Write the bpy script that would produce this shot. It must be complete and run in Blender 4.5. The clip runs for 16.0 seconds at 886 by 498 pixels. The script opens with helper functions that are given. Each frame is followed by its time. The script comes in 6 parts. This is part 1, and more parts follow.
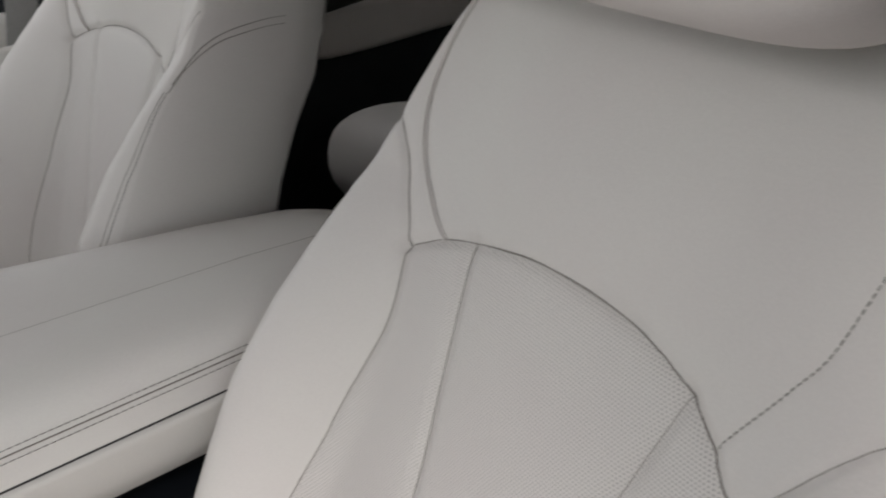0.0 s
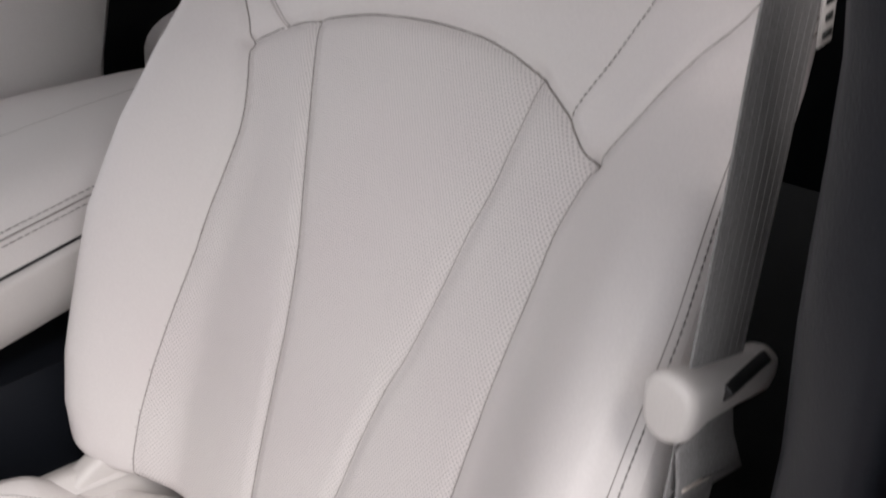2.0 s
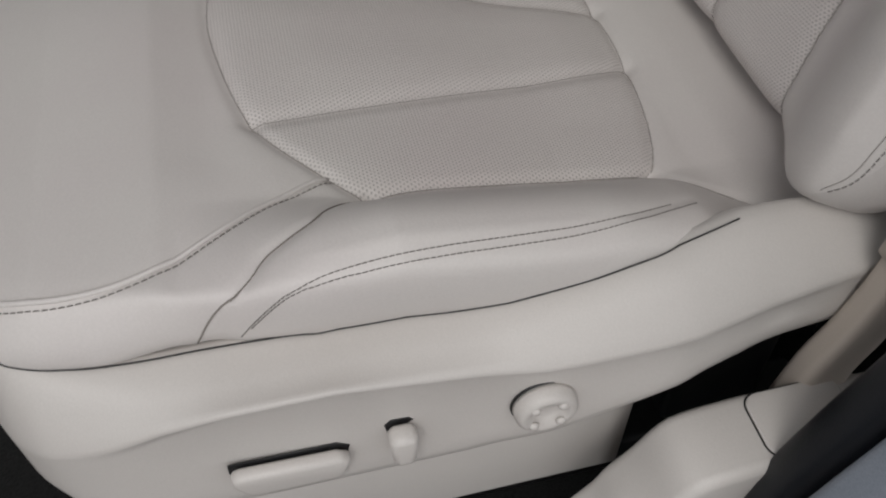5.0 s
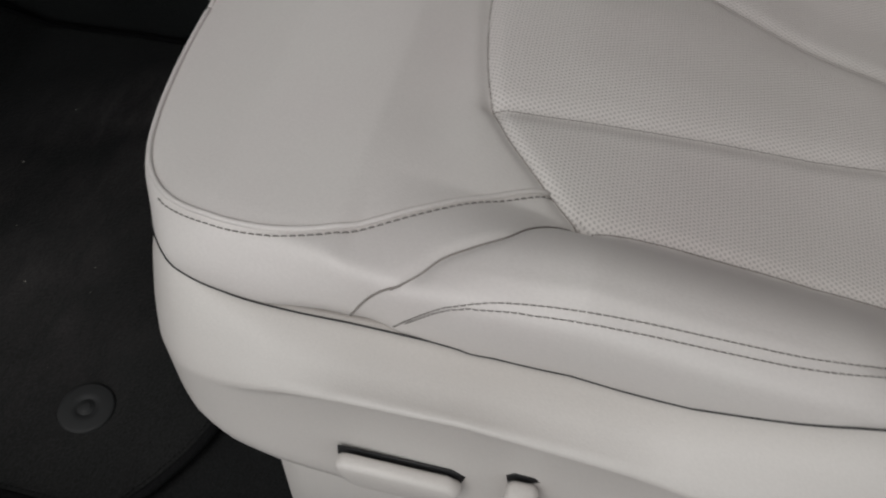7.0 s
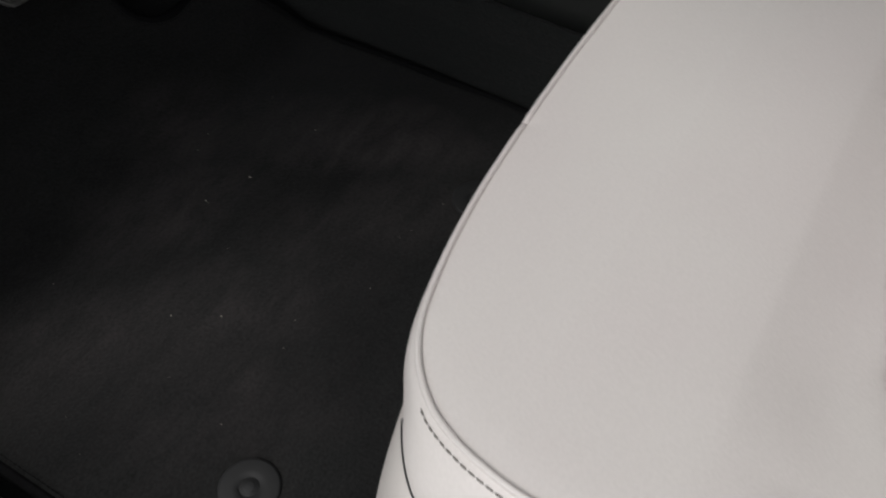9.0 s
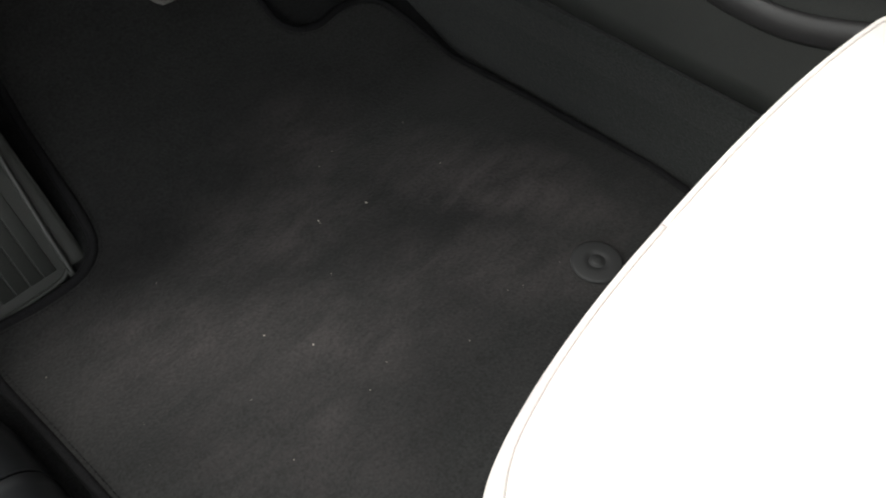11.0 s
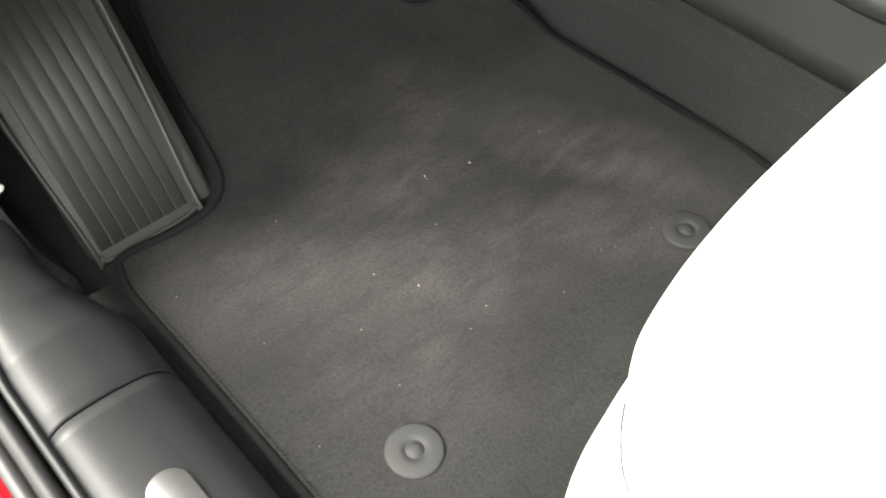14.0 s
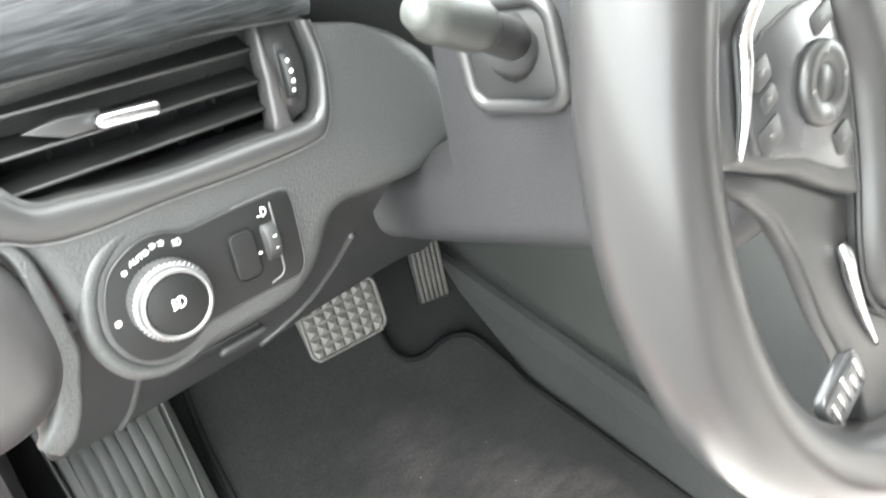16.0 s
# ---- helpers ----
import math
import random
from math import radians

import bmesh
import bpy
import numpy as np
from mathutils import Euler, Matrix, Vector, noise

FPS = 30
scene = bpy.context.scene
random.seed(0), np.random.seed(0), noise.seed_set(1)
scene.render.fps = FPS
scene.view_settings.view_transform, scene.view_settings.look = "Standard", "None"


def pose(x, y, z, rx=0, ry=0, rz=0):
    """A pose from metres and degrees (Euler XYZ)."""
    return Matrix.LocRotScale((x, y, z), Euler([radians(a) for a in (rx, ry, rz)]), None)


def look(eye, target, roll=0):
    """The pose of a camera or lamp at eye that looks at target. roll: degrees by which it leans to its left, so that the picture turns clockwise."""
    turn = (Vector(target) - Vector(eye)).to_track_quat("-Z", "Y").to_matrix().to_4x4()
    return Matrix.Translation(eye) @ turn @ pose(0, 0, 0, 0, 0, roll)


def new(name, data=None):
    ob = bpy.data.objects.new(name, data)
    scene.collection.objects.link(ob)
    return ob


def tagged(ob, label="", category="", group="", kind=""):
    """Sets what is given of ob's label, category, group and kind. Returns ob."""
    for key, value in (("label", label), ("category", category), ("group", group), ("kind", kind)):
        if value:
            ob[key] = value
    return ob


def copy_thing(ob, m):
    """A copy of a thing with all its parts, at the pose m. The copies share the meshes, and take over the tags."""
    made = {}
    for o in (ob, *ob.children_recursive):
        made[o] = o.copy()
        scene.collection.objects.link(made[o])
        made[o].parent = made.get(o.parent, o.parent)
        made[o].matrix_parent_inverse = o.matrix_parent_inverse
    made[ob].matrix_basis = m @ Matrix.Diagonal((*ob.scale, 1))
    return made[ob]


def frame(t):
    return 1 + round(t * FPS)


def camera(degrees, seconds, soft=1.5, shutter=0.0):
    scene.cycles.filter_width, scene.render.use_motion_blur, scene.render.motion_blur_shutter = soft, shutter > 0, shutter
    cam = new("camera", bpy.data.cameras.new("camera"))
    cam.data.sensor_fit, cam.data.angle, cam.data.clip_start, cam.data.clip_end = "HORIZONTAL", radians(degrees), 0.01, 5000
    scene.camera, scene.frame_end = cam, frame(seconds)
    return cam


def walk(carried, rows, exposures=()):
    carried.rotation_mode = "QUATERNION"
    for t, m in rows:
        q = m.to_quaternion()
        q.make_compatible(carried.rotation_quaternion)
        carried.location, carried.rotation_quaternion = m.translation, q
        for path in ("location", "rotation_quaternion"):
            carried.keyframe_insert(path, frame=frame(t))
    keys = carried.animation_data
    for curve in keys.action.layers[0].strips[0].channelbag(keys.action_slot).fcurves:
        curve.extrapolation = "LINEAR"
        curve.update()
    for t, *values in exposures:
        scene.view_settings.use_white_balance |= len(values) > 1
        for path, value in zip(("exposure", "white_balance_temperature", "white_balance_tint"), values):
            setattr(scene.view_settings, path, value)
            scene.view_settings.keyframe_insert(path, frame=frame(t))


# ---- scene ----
cam = camera(54.3, 16.0, soft=2.0, shutter=0.4)
EXPOSURES = [(0, 0.86, 6500, 8.0), (1.0, 0.95, 6500, 9.5), (2.0, 1.0, 6450, 15), (2.6, 0.82, 6450, 15), (3.2, 0.58, 6450, 13), (4.2, -0.05, 6450, 11.0), (6.3, -0.28, 6420, 8.5), (8.5, -0.2, 6420, 8.5), (9.0, 0.25, 6450, 10.0),
             (9.5, 0.73, 6450, 10.0), (10.2, 1.12, 6450, 9.0), (12.3, 3.4, 6850, 4), (13.0, 3.9, 6850, 4), (13.5, 4.1, 6850, 4), (14.0, 3.6, 7000, 6), (14.4, 3.2, 7000, 6), (14.6, 3.2, 7000, 6), (15.0, 4.25, 6700, 2), (15.5, 4.6, 6450, 4), (16.0, 4.45, 6450, 4)]
PATH = [
    (0, (-0.3763, 0.2185, 1.0517), (1.1587, -0.7489, 0.2104), 2.14),
    (0.5, (-0.3969, 0.2115, 1.0490), (1.0463, -0.9049, 0.2300), 1.48),
    (1, (-0.4186, 0.2260, 1.0195), (0.9557, -0.9540, 0.1716), -0.04),
    (1.5, (-0.4226, 0.2624, 0.9832), (0.8706, -0.9688, 0.0822), -0.41),
    (2, (-0.4315, 0.2836, 0.9273), (0.8407, -0.9581, 0.0114), -0.90),
    (2.5, (-0.4382, 0.3092, 0.8723), (0.7689, -0.9366, -0.1233), -1.04),
    (3, (-0.4655, 0.3471, 0.8282), (0.7510, -0.7868, -0.2836), -1.38),
    (3.5, (-0.5000, 0.3828, 0.7940), (0.7946, -0.5037, -0.4473), -0.66),
    (4, (-0.5290, 0.4000, 0.7747), (0.7620, -0.2466, -0.6106), -0.28),
    (4.2, (-0.5379, 0.3999, 0.7729), (0.7393, -0.1649, -0.6590), -0.25),
    (6.3, (-0.5216, 0.3308, 0.7682), (0.7405, 0.3980, -0.7819), 1.42),
    (6.5, (-0.5091, 0.3365, 0.7661), (0.7369, 0.4632, -0.7936), 1.75),
    (7, (-0.4770, 0.3498, 0.7438), (0.7443, 0.5991, -0.8202), 1.30),
    (7.5, (-0.4550, 0.3718, 0.7408), (0.7322, 0.7142, -0.8317), 1.08),
    (8, (-0.4202, 0.4112, 0.7400), (0.7332, 0.8327, -0.8395), 1.40),
    (8.5, (-0.3869, 0.4477, 0.7189), (0.7283, 0.9565, -0.8615), 1.10),
    (9, (-0.3421, 0.4806, 0.7018), (0.7437, 1.0803, -0.8668), 2.23),
    (9.5, (-0.3111, 0.5062, 0.6984), (0.7289, 1.1871, -0.8673), 1.56),
    (10, (-0.2922, 0.5122, 0.6942), (0.7134, 1.2497, -0.8692), 1.42),
    (12.5, (-0.3041, 0.5203, 0.6849), (0.5754, 1.4301, -0.8638), 1.55),
    (13, (-0.3223, 0.5455, 0.6815), (0.5422, 1.4663, -0.8686), 1.25),
    (13.5, (-0.3450, 0.5272, 0.6617), (0.5335, 1.4350, -0.8888), 1.89),
    (14, (-0.3889, 0.4979, 0.6992), (0.4946, 1.4053, -0.8489), 1.87),
    (14.5, (-0.4232, 0.4759, 0.8251), (0.4637, 1.3915, -0.7166), 1.66),
    (15, (-0.4335, 0.5063, 0.9541), (0.5454, 1.4931, -0.4847), 2.31),
    (15.5, (-0.4136, 0.5081, 0.9907), (0.6470, 1.5727, -0.3302), 2.19),
    (16, (-0.3767, 0.5109, 1.0195), (0.6994, 1.6241, -0.2471), 1.78),
]
walk(cam, [(t, look(eye, target, roll)) for t, eye, target, roll in PATH], EXPOSURES)

# ---- light: an even, overcast daylight from the open door, the windscreen and the windows ----
world = bpy.data.worlds.new("world")
scene.world = world
world.use_nodes = True
wn = world.node_tree.nodes
sky = wn.new("ShaderNodeTexSky")
sky.sky_type, sky.sun_disc = "NISHITA", False
sky.sun_elevation, sky.sun_rotation = radians(52), radians(250)
cloud = wn.new("ShaderNodeMix")
cloud.data_type = "RGBA"
cloud.inputs["Factor"].default_value = 0.8
cloud.inputs["B"].default_value = (6.9, 6.8, 6.6, 1)
world.node_tree.links.new(sky.outputs["Color"], cloud.inputs["A"])
world.node_tree.links.new(cloud.outputs["Result"], wn["Background"].inputs["Color"])
wn["Background"].inputs["Strength"].default_value = 0.14
sun = new("sun", bpy.data.lights.new("sun", "SUN"))
sun.data.energy, sun.data.angle, sun.data.color = 1.2, radians(25), (1.0, 0.96, 0.92)
sun.matrix_world = look((-3, 1.2, 4), (0, 0, 0))

# ---- materials ----
def material(name, colour, rough=0.5, metal=0.0, grain=0.0, grain_size=0.002, mottle=0.0, mottle_size=0.08, bump=0.0, second=None,
             detail=3.0, coat=0.0, sheen=0.0, spec=0.5):
    m = bpy.data.materials.new(name)
    m.use_nodes = True
    nt = m.node_tree
    p = nt.nodes["Principled BSDF"]
    p.inputs["Roughness"].default_value, p.inputs["Metallic"].default_value = rough, metal
    p.inputs["Coat Weight"].default_value, p.inputs["Sheen Weight"].default_value = coat, sheen
    p.inputs["Specular IOR Level"].default_value = spec
    co = nt.nodes.new("ShaderNodeTexCoord")

    def noise_node(size, det):
        n = nt.nodes.new("ShaderNodeTexNoise")
        n.inputs["Scale"].default_value, n.inputs["Detail"].default_value = 1.0 / size, det
        nt.links.new(co.outputs["Object"], n.inputs["Vector"])
        return n

    big, fine = noise_node(mottle_size, 4.0), noise_node(grain_size, detail)
    mix = nt.nodes.new("ShaderNodeMix")
    mix.data_type = "RGBA"
    other = second or tuple(c * 0.72 for c in colour)
    mix.inputs["A"].default_value, mix.inputs["B"].default_value = (*colour, 1), (*other, 1)
    ramp = nt.nodes.new("ShaderNodeMapRange")
    ramp.inputs["From Min"].default_value, ramp.inputs["From Max"].default_value = 0.35, 0.7
    ramp.inputs["To Max"].default_value = mottle
    nt.links.new(big.outputs["Fac"], ramp.inputs["Value"])
    nt.links.new(ramp.outputs["Result"], mix.inputs["Factor"])
    mix2 = nt.nodes.new("ShaderNodeMix")
    mix2.data_type, mix2.blend_type = "RGBA", "MULTIPLY"
    ramp2 = nt.nodes.new("ShaderNodeMapRange")
    ramp2.inputs["From Min"].default_value, ramp2.inputs["From Max"].default_value = 0.3, 0.7
    ramp2.inputs["To Min"].default_value = 1.0 - grain
    nt.links.new(fine.outputs["Fac"], ramp2.inputs["Value"])
    mix2.inputs["Factor"].default_value = 1.0
    nt.links.new(mix.outputs["Result"], mix2.inputs["A"])
    nt.links.new(ramp2.outputs["Result"], mix2.inputs["B"])
    nt.links.new(mix2.outputs["Result"], p.inputs["Base Color"])
    if bump:
        b = nt.nodes.new("ShaderNodeBump")
        b.inputs["Strength"].default_value, b.inputs["Distance"].default_value = min(bump, 1.0), grain_size * 0.35
        nt.links.new(fine.outputs["Fac"], b.inputs["Height"])
        nt.links.new(b.outputs["Normal"], p.inputs["Normal"])
    return m


def leather(name, colour, perforated=False):
    m = material(name, colour, rough=0.48, grain=0.05, grain_size=0.0016, mottle=0.6, mottle_size=0.20, bump=0.22,
                 second=(colour[0] * 0.955, colour[1] * 0.905, colour[2] * 0.935), spec=0.4)
    if not perforated:
        return m
    nt = m.node_tree
    p = nt.nodes["Principled BSDF"]
    co = nt.nodes.new("ShaderNodeTexCoord")
    sep = nt.nodes.new("ShaderNodeSeparateXYZ")
    nt.links.new(co.outputs["Object"], sep.inputs[0])

    def op(kind, a, b=None, c=None):
        n = nt.nodes.new("ShaderNodeMath")
        n.operation = kind
        for i, v in enumerate((a, b, c)):
            if v is None:
                continue
            if isinstance(v, (int, float)):
                n.inputs[i].default_value = v
            else:
                nt.links.new(v, n.inputs[i])
        return n.outputs[0]

    pitch = 0.0028
    row = op("DIVIDE", sep.outputs["Y"], pitch * 0.87)
    stagger = op("MULTIPLY", op("FLOORED_MODULO", op("FLOOR", row), 2.0), 0.5)
    fx = op("SUBTRACT", op("FRACT", op("ADD", op("DIVIDE", sep.outputs["X"], pitch), stagger)), 0.5)
    fy = op("SUBTRACT", op("FRACT", row), 0.5)
    d = op("SQRT", op("ADD", op("MULTIPLY", fx, fx), op("MULTIPLY", fy, fy)))
    hole = nt.nodes.new("ShaderNodeMapRange")
    hole.inputs["From Min"].default_value, hole.inputs["From Max"].default_value = 0.17, 0.30
    nt.links.new(d, hole.inputs["Value"])
    link = p.inputs["Base Color"].links[0]
    src = link.from_socket
    mul = nt.nodes.new("ShaderNodeMix")
    mul.data_type, mul.blend_type = "RGBA", "MULTIPLY"
    mul.inputs["Factor"].default_value = 1.0
    shade = nt.nodes.new("ShaderNodeMapRange")
    shade.inputs["To Min"].default_value = 0.62
    nt.links.new(hole.outputs["Result"], shade.inputs["Value"])
    nt.links.new(src, mul.inputs["A"])
    nt.links.new(shade.outputs["Result"], mul.inputs["B"])
    nt.links.new(mul.outputs["Result"], p.inputs["Base Color"])
    b = nt.nodes.new("ShaderNodeBump")
    b.inputs["Strength"].default_value, b.inputs["Distance"].default_value = 0.5, 0.0008
    nt.links.new(hole.outputs["Result"], b.inputs["Height"])
    old = p.inputs["Normal"].links[0].from_socket
    nt.links.new(old, b.inputs["Normal"])
    nt.links.new(b.outputs["Normal"], p.inputs["Normal"])
    return m


CREAM = (0.665, 0.638, 0.612)
LEATHER = leather("cream_leather", CREAM)
PERFORATED = leather("perforated_cream_leather", (0.668, 0.637, 0.612), True)
BEIGE = material("beige_plastic", (0.610, 0.580, 0.552), rough=0.46, grain=0.06, grain_size=0.0012, mottle=0.2, bump=0.25, mottle_size=0.15)
BEIGE_DARK = material("beige_belt_plastic", (0.50, 0.44, 0.385), rough=0.42, grain=0.05, grain_size=0.001, mottle=0.25, bump=0.15)
# colour of the shade in the seam creases, darker than the leather
SEAM = material("seam_crease_shadow", (0.26, 0.235, 0.215), rough=0.9, grain=0.2)
THREAD = material("grey_thread", (0.22, 0.205, 0.19), rough=0.8, grain=0.3, grain_size=0.0006)
CARPET = material("charcoal_carpet", (0.0158, 0.0165, 0.0168), rough=0.95, grain=0.6, grain_size=0.0022, mottle=0.6, mottle_size=0.12,
                  bump=1.0, second=(0.0061, 0.0067, 0.0070), sheen=0.15, spec=0.1)

TUNNEL_CARPET = material("charcoal_tunnel_carpet", (0.0236, 0.0254, 0.0250), rough=0.95, grain=0.5, grain_size=0.0025, mottle=0.5, mottle_size=0.12, bump=1.0, sheen=0.15, spec=0.1)


def velour():
    """Charcoal velour with streaky, trodden-in dust."""
    m = material("dusty_velour_mat", (0.0160, 0.0172, 0.0168), rough=0.95, grain=0.7, grain_size=0.0027, mottle=0.8, mottle_size=0.16, bump=0.8,
                 second=(0.0072, 0.0076, 0.0077), sheen=0.2, spec=0.1)
    nt = m.node_tree
    p = nt.nodes["Principled BSDF"]
    co = nt.nodes.new("ShaderNodeTexCoord")

    def layer(scale, turn, lo, hi, det, warp):
        mp = nt.nodes.new("ShaderNodeMapping")
        mp.inputs["Scale"].default_value, mp.inputs["Rotation"].default_value = scale, (0, 0, radians(turn))
        n = nt.nodes.new("ShaderNodeTexNoise")
        n.inputs["Scale"].default_value, n.inputs["Detail"].default_value, n.inputs["Distortion"].default_value = 1.0, det, warp
        n.inputs["Roughness"].default_value = 0.62
        r = nt.nodes.new("ShaderNodeMapRange")
        r.inputs["From Min"].default_value, r.inputs["From Max"].default_value = lo, hi
        nt.links.new(co.outputs["Object"], mp.inputs["Vector"])
        nt.links.new(mp.outputs["Vector"], n.inputs["Vector"])
        nt.links.new(n.outputs["Fac"], r.inputs["Value"])
        return r.outputs["Result"]

    def calc(kind, a, b):
        n = nt.nodes.new("ShaderNodeMath")
        n.operation, n.use_clamp = kind, True
        for i, w in enumerate((a, b)):
            if isinstance(w, (int, float)):
                n.inputs[i].default_value = w
            else:
                nt.links.new(w, n.inputs[i])
        return n.outputs[0]

    # trodden patches: centre, half lengths, turn and strength of the dust on the pile
    warp = nt.nodes.new("ShaderNodeTexNoise")
    warp.inputs["Scale"].default_value, warp.inputs["Detail"].default_value = 9.0, 4.0
    nt.links.new(co.outputs["Object"], warp.inputs["Vector"])
    bent = nt.nodes.new("ShaderNodeVectorMath")
    bent.operation = "MULTIPLY_ADD"
    bent.inputs[1].default_value, bent.inputs[2].default_value = (.12, .12, 0), (-.06, -.06, 0)
    nt.links.new(warp.outputs["Color"], bent.inputs[0])
    moved = nt.nodes.new("ShaderNodeVectorMath")
    nt.links.new(co.outputs["Object"], moved.inputs[0])
    nt.links.new(bent.outputs[0], moved.inputs[1])
    dust = None
    for (x, y), (lx, ly), turn, amount in (((.235, .895), (.13, .050), -64, 1.0), ((.045, 1.02), (.10, .055), -30, .62), ((-.115, .975), (.12, .07), -35, .42), ((-.02, .885), (.14, .055), -38, .45),
                                           ((.145, .83), (.13, .05), -45, .5), ((.115, 1.06), (.08, .06), 20, .45), ((-.10, .82), (.10, .08), 0, .25)):
        mp = nt.nodes.new("ShaderNodeMapping")
        mp.vector_type = "TEXTURE"
        mp.inputs["Location"].default_value, mp.inputs["Rotation"].default_value, mp.inputs["Scale"].default_value = (x, y, 0), (0, 0, radians(turn)), (lx * 1.4, ly * 1.6, 1)
        nt.links.new(moved.outputs[0], mp.inputs["Vector"])
        g = nt.nodes.new("ShaderNodeTexGradient")
        g.gradient_type = "SPHERICAL"
        nt.links.new(mp.outputs["Vector"], g.inputs["Vector"])
        one = calc("MULTIPLY", g.outputs["Fac"], amount * 1.3)
        dust = one if dust is None else calc("MAXIMUM", dust, one)
    streak = layer((16, 42, 8), 30, 0.30, 0.72, 12.0, 0.5)
    speck = layer((240, 240, 8), 0, 0.32, 0.68, 2.0, 0.0)
    fac = calc("MULTIPLY", calc("ADD", dust, .10), calc("ADD", calc("MULTIPLY", streak, .75), .25))
    fac = calc("MULTIPLY", fac, calc("ADD", calc("MULTIPLY", speck, .6), .55))
    mix = nt.nodes.new("ShaderNodeMix")
    mix.data_type = "RGBA"
    mix.inputs["B"].default_value = (0.0620, 0.0545, 0.0545, 1)
    nt.links.new(fac, mix.inputs["Factor"])
    nt.links.new(p.inputs["Base Color"].links[0].from_socket, mix.inputs["A"])
    nt.links.new(mix.outputs["Result"], p.inputs["Base Color"])
    return m


MAT = velour()
BINDING = material("black_binding_tape", (0.0109, 0.0109, 0.0117), rough=0.9, grain=0.6, grain_size=0.0015, bump=0.8, spec=0.1)
DASH = material("dark_grey_dash_plastic", (0.0282, 0.0300, 0.0298), rough=0.48, grain=0.25, grain_size=0.0020, mottle=0.3, bump=0.9, mottle_size=0.1)
DASH_SMOOTH = material("smooth_charcoal_plastic", (0.0195, 0.0198, 0.0201), rough=0.40, grain=0.08, grain_size=0.001, mottle=0.2, bump=0.2)
SILL = material("grained_black_sill_plastic", (0.0070, 0.0077, 0.0088), rough=0.46, grain=0.15, grain_size=0.0014, mottle=0.4, bump=0.4, mottle_size=0.10, spec=0.40)
RUBBER = material("black_rubber", (0.0098, 0.0104, 0.0109), rough=0.6, grain=0.3, grain_size=0.001, mottle=0.3, bump=0.3)
RUBBER_GREY = material("worn_grey_rubber", (0.0321, 0.0342, 0.0321), rough=0.55, grain=0.3, grain_size=0.0015, mottle=0.5, bump=0.4, mottle_size=0.05)
FOOT_RUBBER = material("worn_footrest_rubber", (0.0257, 0.0280, 0.0257), rough=0.55, grain=0.3, grain_size=0.0015, mottle=0.5, bump=0.4, mottle_size=0.05)
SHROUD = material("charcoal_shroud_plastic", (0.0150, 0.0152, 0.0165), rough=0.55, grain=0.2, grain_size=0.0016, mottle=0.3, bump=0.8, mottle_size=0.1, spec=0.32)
DISC = material("charcoal_disc_plastic", (0.0172, 0.0178, 0.0184), rough=0.75, grain=0.2, grain_size=0.001, mottle=0.3, bump=0.2)
PEDAL = material("dusty_pedal_rubber", (0.0983, 0.0946, 0.0890), rough=0.65, grain=0.4, grain_size=0.0015, mottle=0.6, mottle_size=0.02, bump=0.4)
BLACK = material("black_plastic", (0.0094, 0.0094, 0.0101), rough=0.5, grain=0.2, grain_size=0.001, mottle=0.2)
SATIN = material("satin_silver_ring", (0.21, 0.213, 0.216), rough=0.32, metal=0.85, grain=0.1, grain_size=0.001, mottle=0.15, bump=0.15)
CHROME = material("satin_chrome", (0.62, 0.62, 0.63), rough=0.22, metal=1.0, grain=0.06, grain_size=0.0008, mottle=0.2, mottle_size=0.02)
STEEL = material("brushed_steel", (0.50, 0.50, 0.50), rough=0.35, metal=1.0, grain=0.2, grain_size=0.0006, mottle=0.3, mottle_size=0.03)
RED_PAINT = material("red_car_paint", (0.27, 0.003, 0.009), rough=0.33, mottle=0.15, coat=0.12, grain=0.04, grain_size=0.0008, spec=0.35)
RED_BUTTON = material("red_button", (0.60, 0.025, 0.02), rough=0.35, mottle=0.15, grain=0.05)
WEBBING = material("grey_beige_webbing", (0.325, 0.314, 0.308), rough=0.8, grain=0.45, grain_size=0.0009, mottle=0.25, bump=0.9)
SEAL = material("blue_grey_door_seal", (0.25, 0.28, 0.33), rough=0.5, grain=0.2, grain_size=0.001, mottle=0.3, bump=0.2)
PILLAR = material("dark_slate_pillar_trim", (0.0110, 0.0130, 0.0175), rough=0.46, grain=0.2, grain_size=0.0012, mottle=0.25, bump=0.5, spec=0.28)
LINE = material("satin_grey_trim_line", (0.075, 0.075, 0.075), rough=0.35, grain=0.1, mottle=0.3)
PANEL = material("matt_black_switch_panel", (0.0062, 0.0065, 0.0065), rough=0.55, grain=0.15, grain_size=0.0009, mottle=0.3, bump=0.3, spec=0.2)
END_CAP = material("smooth_grey_cap_plastic", (0.0272, 0.0264, 0.0268), rough=0.45, grain=0.15, grain_size=0.001, mottle=0.2, bump=0.3)
WHEEL = material("grey_leather_rim", (0.0205, 0.0201, 0.0205), rough=0.30, grain=0.1, grain_size=0.0010, mottle=0.3, bump=0.15, mottle_size=0.05, spec=0.34)
WHITE_INK = material("white_print", (0.80, 0.80, 0.80), rough=0.5, grain=0.05)
CRUMB = material("pale_crumbs", (0.50, 0.46, 0.40), rough=0.9, grain=0.4)
GLOSS = material("black_gloss_trim", (0.035, 0.036, 0.038), rough=0.2, grain=0.1, mottle=0.3)
HEADLINER = material("pale_headliner", (0.55, 0.53, 0.50), rough=0.95, grain=0.15, grain_size=0.003, mottle=0.2, bump=0.3)
